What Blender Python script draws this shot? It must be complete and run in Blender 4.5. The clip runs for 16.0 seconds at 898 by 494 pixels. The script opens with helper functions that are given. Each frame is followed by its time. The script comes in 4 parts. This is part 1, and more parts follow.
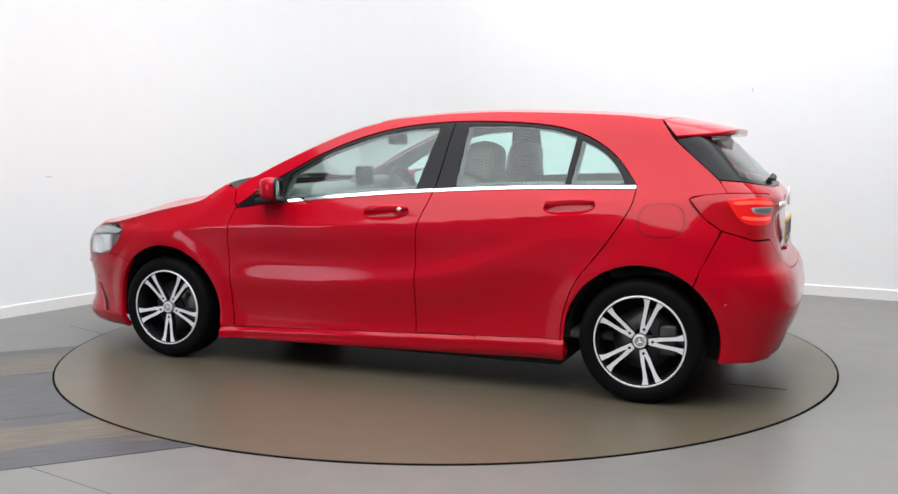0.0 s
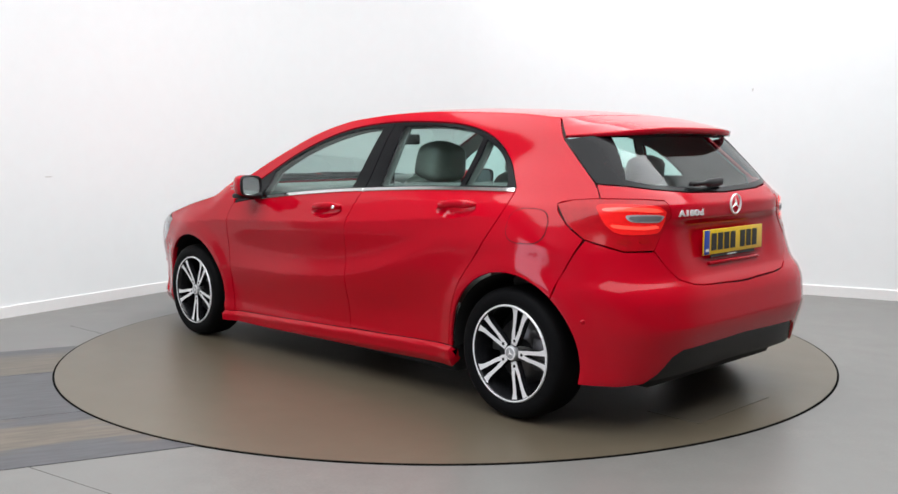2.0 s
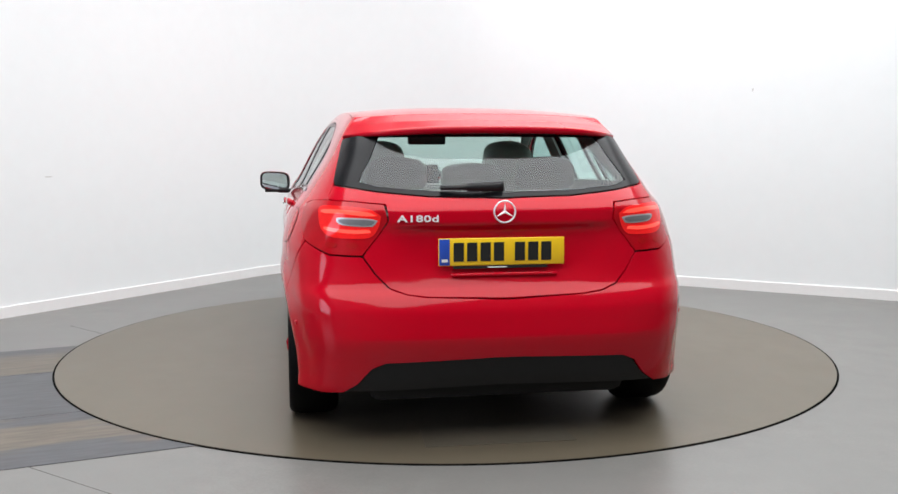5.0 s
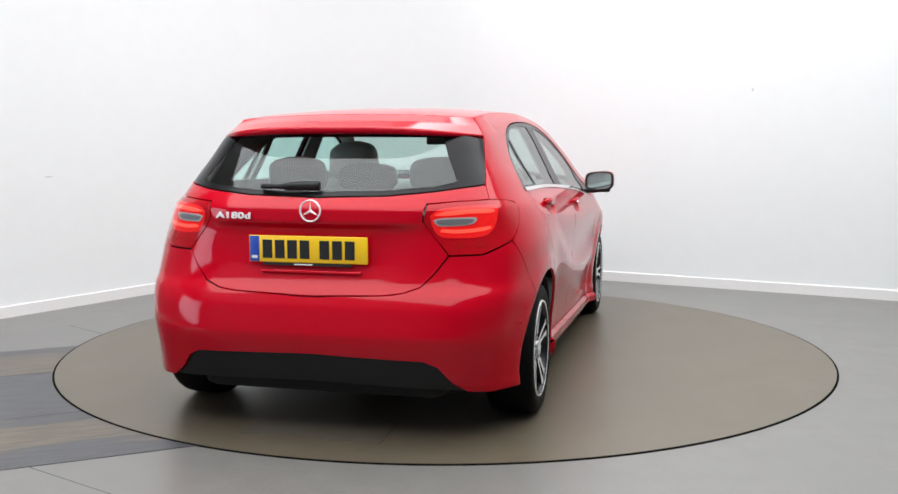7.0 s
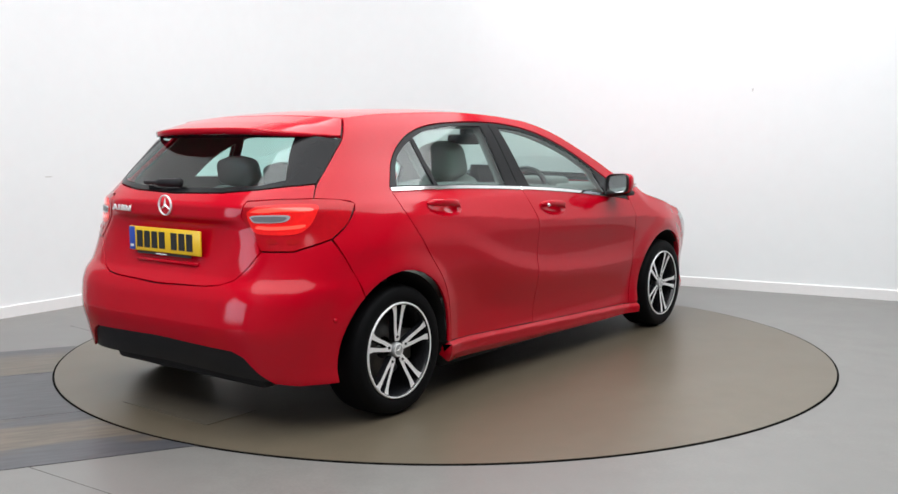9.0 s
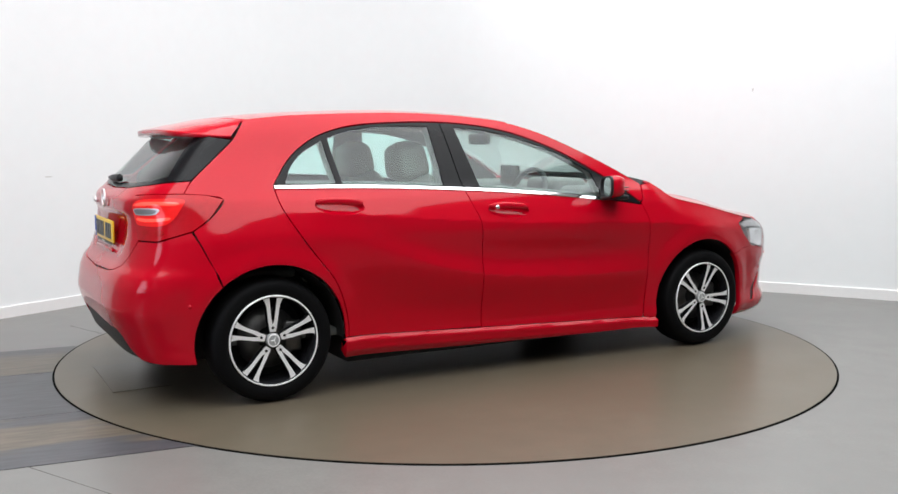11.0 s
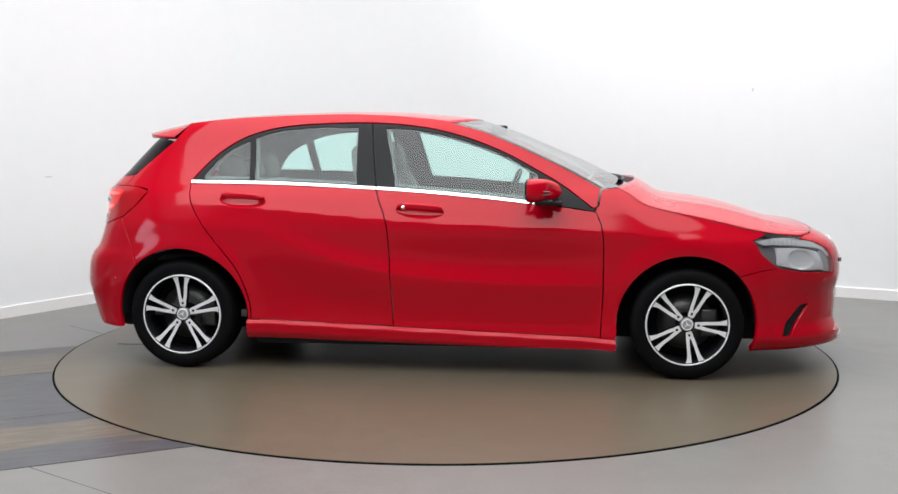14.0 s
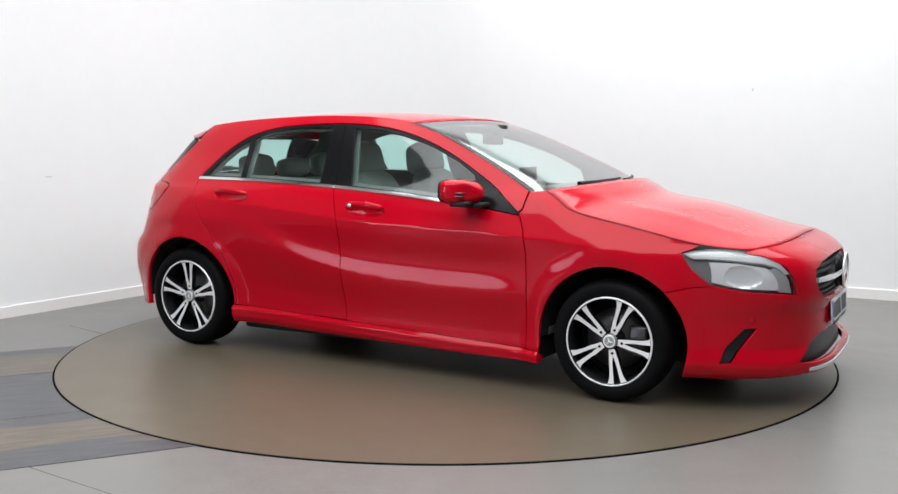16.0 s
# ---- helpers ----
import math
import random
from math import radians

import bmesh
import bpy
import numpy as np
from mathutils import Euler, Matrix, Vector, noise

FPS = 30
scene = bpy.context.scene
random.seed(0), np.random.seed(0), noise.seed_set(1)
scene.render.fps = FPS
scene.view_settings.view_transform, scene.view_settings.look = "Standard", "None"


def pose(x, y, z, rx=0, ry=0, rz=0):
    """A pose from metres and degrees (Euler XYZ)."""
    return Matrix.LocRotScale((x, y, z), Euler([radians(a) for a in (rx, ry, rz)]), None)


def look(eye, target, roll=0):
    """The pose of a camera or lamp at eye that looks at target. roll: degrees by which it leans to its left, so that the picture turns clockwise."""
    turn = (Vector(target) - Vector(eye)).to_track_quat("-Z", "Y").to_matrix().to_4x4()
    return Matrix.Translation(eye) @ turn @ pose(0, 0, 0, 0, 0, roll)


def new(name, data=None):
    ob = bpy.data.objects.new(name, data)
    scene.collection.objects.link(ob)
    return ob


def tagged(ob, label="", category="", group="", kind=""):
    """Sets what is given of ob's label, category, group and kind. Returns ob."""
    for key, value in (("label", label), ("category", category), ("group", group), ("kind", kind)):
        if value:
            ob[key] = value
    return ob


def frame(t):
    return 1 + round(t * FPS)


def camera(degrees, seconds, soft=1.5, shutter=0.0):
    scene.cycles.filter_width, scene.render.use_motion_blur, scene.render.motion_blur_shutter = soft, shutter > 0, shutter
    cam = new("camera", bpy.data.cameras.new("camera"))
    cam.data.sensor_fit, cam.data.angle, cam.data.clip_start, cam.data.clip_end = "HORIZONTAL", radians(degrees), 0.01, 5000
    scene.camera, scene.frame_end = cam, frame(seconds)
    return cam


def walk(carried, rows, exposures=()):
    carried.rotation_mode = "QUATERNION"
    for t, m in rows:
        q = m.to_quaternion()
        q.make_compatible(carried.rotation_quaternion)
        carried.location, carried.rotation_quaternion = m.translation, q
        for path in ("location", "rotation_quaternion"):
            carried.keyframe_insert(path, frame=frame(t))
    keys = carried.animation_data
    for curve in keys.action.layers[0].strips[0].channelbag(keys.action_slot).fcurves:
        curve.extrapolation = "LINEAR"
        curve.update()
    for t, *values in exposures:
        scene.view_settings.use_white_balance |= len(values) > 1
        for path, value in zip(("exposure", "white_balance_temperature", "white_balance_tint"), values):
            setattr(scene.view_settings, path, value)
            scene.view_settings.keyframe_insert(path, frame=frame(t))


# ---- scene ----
from mathutils.geometry import delaunay_2d_cdt

cam = camera(50.0, 16.0)
EYE = (0.0, -5.8228, 1.2275)
CAM_POSE = pose(*EYE, 90 - 6.19, 0.065, -0.187)
walk(cam, [(0.0, CAM_POSE), (16.0, CAM_POSE)])
scene.view_settings.exposure = 0.0

# ---- light: a closed white studio lit by ceiling panels ----
world = bpy.data.worlds.new("world")
scene.world = world
world.use_nodes = True
world.node_tree.nodes["Background"].inputs["Color"].default_value = (1, 1, 1, 1)
world.node_tree.nodes["Background"].inputs["Strength"].default_value = 0.05
CEILING_Z = 4.2


def ceiling_lamp(x, y, sx, sy, watts, turn=0):
    data = bpy.data.lights.new("ceiling_panel_light", "AREA")
    data.shape, data.size, data.size_y, data.energy = "RECTANGLE", sx, sy, watts
    data.color = (0.950, 0.980, 1.0)
    ob = new("ceiling_panel_light", data)
    ob.matrix_world = pose(x, y, CEILING_Z - 0.09, 0, 0, turn)
    return ob


LAMPS = ((0.2, -2.0, 8.8, 6.4, 648, 57.3),)


# ---- materials ----
def material(name, color, rough=0.5, metal=0.0, coat=0.0, grain=0.0, grain_scale=60.0, tint=None, bump_amount=0.0, spec=0.5, coords="Object"):
    """A surface with two scales of variation in colour and gloss."""
    m = bpy.data.materials.new(name)
    m.use_nodes = True
    n, l = m.node_tree.nodes, m.node_tree.links
    b = n["Principled BSDF"]
    b.inputs["Base Color"].default_value = (*color, 1)
    b.inputs["Roughness"].default_value = rough
    b.inputs["Metallic"].default_value = metal
    b.inputs["Coat Weight"].default_value = coat
    b.inputs["Coat Roughness"].default_value = 0.085
    b.inputs["Coat IOR"].default_value = 1.35
    b.inputs["Specular IOR Level"].default_value = spec
    if grain or bump_amount:
        co = n.new("ShaderNodeTexCoord")
        fine, broad = n.new("ShaderNodeTexNoise"), n.new("ShaderNodeTexNoise")
        fine.inputs["Scale"].default_value, broad.inputs["Scale"].default_value = grain_scale, grain_scale / 14
        fine.inputs["Detail"].default_value = broad.inputs["Detail"].default_value = 4
        for t in (fine, broad):
            l.new(co.outputs[coords], t.inputs["Vector"])
        add = n.new("ShaderNodeMath")
        add.operation = "ADD"
        l.new(fine.outputs["Fac"], add.inputs[0])
        l.new(broad.outputs["Fac"], add.inputs[1])
        ramp = n.new("ShaderNodeMapRange")
        ramp.inputs["From Min"].default_value, ramp.inputs["From Max"].default_value = 0.6, 1.4
        l.new(add.outputs[0], ramp.inputs["Value"])
        mix = n.new("ShaderNodeMix")
        mix.data_type = "RGBA"
        other = tint or tuple(c * (1 - grain) for c in color)
        mix.inputs[6].default_value, mix.inputs[7].default_value = (*color, 1), (*other, 1)
        l.new(ramp.outputs[0], mix.inputs[0])
        l.new(mix.outputs[2], b.inputs["Base Color"])
        if bump_amount:
            bp = n.new("ShaderNodeBump")
            bp.inputs["Strength"].default_value, bp.inputs["Distance"].default_value = bump_amount, 0.002
            l.new(fine.outputs["Fac"], bp.inputs["Height"])
            l.new(bp.outputs[0], b.inputs["Normal"])
    return m


def glass_material(name, tint, gloss_rough=0.0, face=0.065, rise=4.2):
    """Thin glass: mostly clear, tinted, with a mirror gloss at grazing angles."""
    m = bpy.data.materials.new(name)
    m.use_nodes = True
    n, l = m.node_tree.nodes, m.node_tree.links
    n.clear()
    out, mix = n.new("ShaderNodeOutputMaterial"), n.new("ShaderNodeMixShader")
    tr, gl, lw = n.new("ShaderNodeBsdfTransparent"), n.new("ShaderNodeBsdfGlossy"), n.new("ShaderNodeLayerWeight")
    tr.inputs["Color"].default_value = (*tint, 1)
    gl.inputs["Roughness"].default_value = gloss_rough
    power, scale = n.new("ShaderNodeMath"), n.new("ShaderNodeMath")
    power.operation, scale.operation = "POWER", "MULTIPLY_ADD"
    power.inputs[1].default_value = rise
    scale.inputs[1].default_value, scale.inputs[2].default_value = 0.92 - face, face
    lw.inputs["Blend"].default_value = 0.5
    l.new(lw.outputs["Facing"], power.inputs[0])
    l.new(power.outputs[0], scale.inputs[0])
    l.new(scale.outputs[0], mix.inputs[0])
    l.new(tr.outputs[0], mix.inputs[1])
    l.new(gl.outputs[0], mix.inputs[2])
    l.new(mix.outputs[0], out.inputs["Surface"])
    return m


PAINT = material("red_car_paint", (0.47, 0.001, 0.012), rough=0.40, coat=1.0, grain=0.05, grain_scale=900, spec=0.0)
BLACK_GLOSS = material("gloss_black_trim", (0.006, 0.006, 0.007), rough=0.25, grain=0.2, grain_scale=200, spec=0.16)
BLACK_PLASTIC = material("black_plastic", (0.010, 0.010, 0.011), rough=0.45, grain=0.3, grain_scale=500, bump_amount=0.3, spec=0.3)
RUBBER = material("tyre_rubber", (0.0045, 0.0045, 0.005), rough=0.6, grain=0.35, grain_scale=180, bump_amount=0.3, spec=0.08)
DARK = material("underbody_black", (0.008, 0.008, 0.008), rough=0.9, grain=0.3, grain_scale=40)
CHROME = material("chrome", (0.82, 0.82, 0.83), rough=0.08, metal=1.0, grain=0.03, grain_scale=100)
ALLOY = material("machined_alloy", (0.92, 0.915, 0.91), rough=0.30, metal=0.25, grain=0.08, grain_scale=220)
ALLOY_DARK = material("gloss_black_alloy", (0.014, 0.014, 0.016), rough=0.25, grain=0.3, grain_scale=120)
STEEL = material("brake_steel", (0.16, 0.155, 0.15), rough=0.4, metal=0.8, grain=0.3, grain_scale=90)
SEAT = material("grey_green_leather", (0.34, 0.355, 0.315), rough=0.45, grain=0.15, grain_scale=90, bump_amount=0.3)
TRIM = material("grey_cabin_trim", (0.14, 0.145, 0.135), rough=0.7, grain=0.2, grain_scale=120, bump_amount=0.3)
LINING = material("light_headliner", (0.55, 0.55, 0.52), rough=0.9, grain=0.1, grain_scale=150)
GLASS = glass_material("tinted_window_glass", (0.74, 0.945, 0.905), face=0.065)
SCREEN_GLASS = glass_material("windscreen_glass", (0.88, 0.96, 0.93), gloss_rough=0.06, face=0.15, rise=2.6)
LENS = glass_material("clear_lens", (0.93, 0.94, 0.95))
RED_LENS = material("red_lamp_lens", (0.72, 0.012, 0.012), rough=0.1, coat=0.5, grain=0.25, grain_scale=45, spec=0.15)
RED_DARK = material("dark_red_lens", (0.46, 0.003, 0.010), rough=0.1, coat=0.5, grain=0.25, grain_scale=45, spec=0.15)
BEZEL = material("dark_lamp_bezel", (0.20, 0.203, 0.21), rough=0.35, metal=0.2, grain=0.15, grain_scale=70)
BROW = material("satin_silver_brow", (0.52, 0.525, 0.53), rough=0.3, metal=0.3, grain=0.15, grain_scale=70)
RED_FOG = material("fog_lamp_red", (0.42, 0.006, 0.008), rough=0.15, coat=0.5, grain=0.25, grain_scale=45, spec=0.15)
RED_BAND = material("bright_red_lens_band", (0.95, 0.09, 0.06), rough=0.1, coat=1.0, grain=0.1, grain_scale=60)
REFLECTOR = material("lamp_reflector", (0.90, 0.90, 0.91), rough=0.2, metal=0.4, grain=0.1, grain_scale=50)
LAMP_GREY = material("lamp_bezel_grey", (0.40, 0.405, 0.41), rough=0.3, metal=0.3, grain=0.1, grain_scale=80)
PLATE_Y = material("yellow_plate", (0.88, 0.55, 0.012), rough=0.35, grain=0.05, grain_scale=80)
PLATE_W = material("white_plate", (0.78, 0.78, 0.76), rough=0.35, grain=0.05, grain_scale=80)
PLATE_B = material("blue_plate_band", (0.02, 0.07, 0.42), rough=0.35, grain=0.05, grain_scale=80)
PLATE_K = material("plate_black", (0.012, 0.012, 0.012), rough=0.4, grain=0.1, grain_scale=80)
MIRROR = material("mirror_glass", (0.85, 0.87, 0.88), rough=0.02, metal=1.0)
AMBER = material("indicator_lens", (0.10, 0.045, 0.045), rough=0.12, coat=1.0, grain=0.1, grain_scale=80)


for glow, color, power in ((RED_BAND, (1.0, 0.05, 0.03), 0.9), (RED_LENS, (1.0, 0.02, 0.02), 0.25)):
    # the tail lamps are lit
    glow.node_tree.nodes["Principled BSDF"].inputs["Emission Color"].default_value = (*color, 1)
    glow.node_tree.nodes["Principled BSDF"].inputs["Emission Strength"].default_value = power


def curve(*pts):
    """A smooth monotone curve through (u, value) pairs."""
    u = np.array(pts[0::2], float)
    v = np.array(pts[1::2], float)
    h, d = np.diff(u), np.diff(v) / np.diff(u)
    m = np.zeros(len(u))
    m[0], m[-1] = d[0], d[-1]
    for i in range(1, len(u) - 1):
        if d[i - 1] * d[i] > 0:
            a, b = 2 * h[i] + h[i - 1], h[i] + 2 * h[i - 1]
            m[i] = (a + b) / (a / d[i - 1] + b / d[i])

    def at(q):
        q = np.clip(np.asarray(q, float), u[0], u[-1])
        i = np.clip(np.searchsorted(u, q) - 1, 0, len(u) - 2)
        s = (q - u[i]) / h[i]
        return (v[i] * (1 + 2 * s) * (1 - s) ** 2 + m[i] * h[i] * s * (1 - s) ** 2
                + v[i + 1] * s * s * (3 - 2 * s) + m[i + 1] * h[i] * s * s * (s - 1))
    return at


# ---- the car's form: x forward, y to its left, z up, from the middle between the axles ----
FRONT_M, REAR_M = 0.9, -0.9
AXLE, HUB_Z, ARCH_R = 1.35, 0.294, 0.366
half_width = curve(0.13, 0.80, 0.17, 0.845, 0.22, 0.862, 0.28, 0.856, 0.36, 0.858, 0.5, 0.874, 0.64, 0.886, 0.76, 0.884,
                   0.86, 0.866, 0.95, 0.832, 1.0, 0.797, 1.1, 0.748, 1.2, 0.700, 1.3, 0.645, 1.36, 0.60, 1.42, 0.54)
nose_x = curve(0.13, 2.22, 0.17, 2.272, 0.22, 2.27, 0.3, 2.235, 0.42, 2.235, 0.52, 2.255, 0.6, 2.25, 0.67, 2.225, 0.72, 2.17, 0.77, 2.08, 1.0, 2.03)
tail_x = curve(0.18, 1.94, 0.25, 1.975, 0.34, 2.005, 0.45, 2.03, 0.55, 2.022, 0.61, 2.0, 0.66, 1.962, 0.75, 1.938, 0.86, 1.925,
               0.95, 1.935, 0.99, 1.905, 1.05, 1.835, 1.15, 1.73, 1.26, 1.61, 1.32, 1.52, 1.42, 1.40)
tail_n = curve(0.2, 5.4, 0.6, 5.0, 0.95, 4.0, 1.1, 5.0, 1.3, 7.0)
NOSE_N = 3.5
crease_z = curve(-1.3, 0.88, -1.0, 0.79, -0.7, 0.68, -0.4, 0.578, 0.0, 0.515, 0.5, 0.49, 0.95, 0.485)
shoulder_z = curve(-1.7, 0.94, -1.0, 0.885, -0.5, 0.842, 0.0, 0.805, 0.9, 0.768, 1.7, 0.70)
hood_z = curve(0.985, 0.995, 1.05, 0.957, 1.153, 0.898, 1.437, 0.835, 1.729, 0.768, 1.945, 0.742)
belt_z = curve(-1.35, 1.018, -0.9, 1.012, -0.27, 0.985, 0.2, 0.952, 0.62, 0.908, 0.95, 0.86)


def bump(v, a, b):
    """0 below a, 1 above b, smooth between."""
    s = np.clip((v - a) / (b - a), 0, 1)
    return s * s * (3 - 2 * s)


scoop_depth = curve(-1.0, 0.0, -0.75, 0.004, -0.45, 0.012, -0.1, 0.021, 0.3, 0.025, 0.62, 0.024, 0.85, 0.015, 0.98, 0.004, 1.06, 0.0)
scoop_high = curve(-1.0, 0.06, -0.6, 0.075, -0.3, 0.085, 0.1, 0.10, 0.9, 0.125)


def fold(v, r=0.006):
    """|v| with a small radius at its fold."""
    return np.sqrt(v * v + r * r) - r


def relief(x, z):
    """Creases, the hollow of the doors, wheel-arch flares and the haunch over the rear wheels."""
    above = z - crease_z(x)
    high = scoop_high(x)
    along = bump(x, -1.15, -0.7) * (1 - bump(x, 0.82, 1.0))
    top = np.maximum(shoulder_z(x) - 0.03 - crease_z(x), high + 0.08)
    rise = np.where(above > high, 1 - bump(above, high, top), np.sin(np.clip(above / high, 0, 1) * math.pi / 2) ** 1.25)
    d = -scoop_depth(x) * rise - along * 0.024 * bump(-above, 0.0, 0.27)
    s = z - shoulder_z(x)
    ridge = np.exp(-fold(s, 0.004) / 0.045)
    d = d + 0.011 * ridge * bump(x, -1.55, -0.9) * (1 - bump(x, 1.2, 1.6))
    for ax in (-AXLE, AXLE):
        r = np.hypot(x - ax, z - HUB_Z)
        d = d + 0.015 * (1 - bump(r, ARCH_R + 0.004, ARCH_R + 0.11))
    d = d + 0.012 * np.exp(-((x + 1.35) / 0.35) ** 2 - ((z - 0.80) / 0.13) ** 2)
    d = d + 0.009 * np.exp(-((x - 1.38) / 0.30) ** 2 - ((z - 0.715) / 0.06) ** 2)
    d = d - 0.022 * bump(z, hood_z(x) - 0.11, hood_z(x) + 0.02) * bump(x, 0.93, 1.08) * (1 - bump(x, 1.55, 1.75))
    d = d - 0.035 * bump(z, 0.97, 1.2) * bump(-x, 0.3, 1.4)
    return d


def side_y(x, z):
    """Half width of the body at x, z."""
    x, z = np.asarray(x, float), np.asarray(z, float)
    sf = np.clip((x - FRONT_M) / (nose_x(z) - FRONT_M), 0, 1)
    n = tail_n(z)
    sr = np.clip((REAR_M - x) / (tail_x(z) + REAR_M), 0, 1)
    k = np.where(x > 0, (1 - sf ** NOSE_N) ** (1 / NOSE_N), (1 - sr ** n) ** (1 / n))
    return half_width(z) * k + relief(x, z) * np.minimum(1, k * k * 1.2)


def end_point(y, z, front):
    """x of the nose or of the tail at y, z."""
    y, z = np.abs(np.asarray(y, float)), np.asarray(z, float)
    q = np.clip(y / half_width(z), 0, 1)
    if front:
        return FRONT_M + (nose_x(z) - FRONT_M) * (1 - q ** NOSE_N) ** (1 / NOSE_N)
    n = tail_n(z)
    return REAR_M - (tail_x(z) + REAR_M) * (1 - q ** n) ** (1 / n)



# ---- mesh helpers ----
def part(name, data, mat, parent, label=""):
    """Links a bmesh or mesh as one mesh object under a thing or part."""
    if isinstance(data, bmesh.types.BMesh):
        me = bpy.data.meshes.new(name)
        data.to_mesh(me)
        data.free()
        data = me
    if not data.materials:
        data.materials.append(mat)
    ob = new(name, data)
    ob.parent = parent
    return tagged(ob, label=label)


def smooth(bm, on=True):
    for f in bm.faces:
        f.smooth = on
    return bm


def block(x0, x1, y0, y1, z0, z1, r=0.0, seg=2, m=None):
    """A box with rounded edges."""
    bm = bmesh.new()
    bmesh.ops.create_cube(bm, size=1)
    bmesh.ops.transform(bm, matrix=pose((x0 + x1) / 2, (y0 + y1) / 2, (z0 + z1) / 2) @ Matrix.Diagonal((x1 - x0, y1 - y0, z1 - z0, 1)), verts=bm.verts)
    if r:
        bmesh.ops.bevel(bm, geom=bm.edges[:], offset=r, segments=seg, profile=0.5, affect="EDGES")
        smooth(bm)
    if m:
        bmesh.ops.transform(bm, matrix=m, verts=bm.verts)
    return bm


def lathe(profile, seg=48, closed=False):
    """A ring round the y axis from (radius, y) pairs."""
    bm = bmesh.new()
    rings = []
    for r, y in profile:
        rings.append([bm.verts.new((r * math.cos(a), y, r * math.sin(a))) for a in np.linspace(0, 2 * math.pi, seg, endpoint=False)])
    n = len(rings)
    for i in range(n if closed else n - 1):
        a, b = rings[i], rings[(i + 1) % n]
        for k in range(seg):
            bm.faces.new((a[k], a[(k + 1) % seg], b[(k + 1) % seg], b[k]))
    bmesh.ops.recalc_face_normals(bm, faces=bm.faces)
    return smooth(bm)


def inside(poly, pts):
    """Which of pts lie inside the polygon."""
    x, y = pts[:, 0], pts[:, 1]
    hit = np.zeros(len(pts), bool)
    for (x0, y0), (x1, y1) in zip(poly, np.roll(poly, -1, 0)):
        if y0 != y1:
            hit ^= ((y0 > y) != (y1 > y)) & (x < (x1 - x0) * (y - y0) / (y1 - y0) + x0)
    return hit


def dense(points, h):
    """The closed outline with no step longer than h."""
    out = []
    for p, q in zip(points, points[1:] + points[:1]):
        n = max(1, int(math.hypot(q[0] - p[0], q[1] - p[1]) / h))
        out += [(p[0] + (q[0] - p[0]) * i / n, p[1] + (q[1] - p[1]) * i / n) for i in range(n)]
    return out


def shrink(poly, d):
    """The outline moved inwards by d."""
    p = np.array(poly)
    e1, e2 = p - np.roll(p, 1, 0), np.roll(p, -1, 0) - p
    e1 /= np.linalg.norm(e1, axis=1)[:, None] + 1e-9
    e2 /= np.linalg.norm(e2, axis=1)[:, None] + 1e-9
    area = np.sum(p[:, 0] * np.roll(p[:, 1], -1) - np.roll(p[:, 0], -1) * p[:, 1])
    s = 1 if area > 0 else -1
    n1, n2 = np.stack([-e1[:, 1], e1[:, 0]], -1), np.stack([-e2[:, 1], e2[:, 0]], -1)
    n = n1 + n2
    n /= np.maximum(np.sum(n * n, axis=1), 0.7)[:, None] / 2
    return [tuple(q) for q in p + s * d * n]


def spline(points, n=6):
    """A smooth open curve through points."""
    p = np.array(points, float)
    p = np.vstack([2 * p[0] - p[1], p, 2 * p[-1] - p[-2]])
    out = []
    for i in range(1, len(p) - 2):
        for k in range(n):
            t = k / n
            out.append(tuple(0.5 * (2 * p[i] + (p[i + 1] - p[i - 1]) * t + (2 * p[i - 1] - 5 * p[i] + 4 * p[i + 1] - p[i + 2]) * t * t
                                    + (3 * p[i] - p[i - 1] - 3 * p[i + 1] + p[i + 2]) * t ** 3)))
    out.append(tuple(p[-2]))
    return out


def arc(cx, cz, r, a0, a1, n=24):
    return [(cx + r * math.cos(radians(a)), cz + r * math.sin(radians(a))) for a in np.linspace(a0, a1, n)]


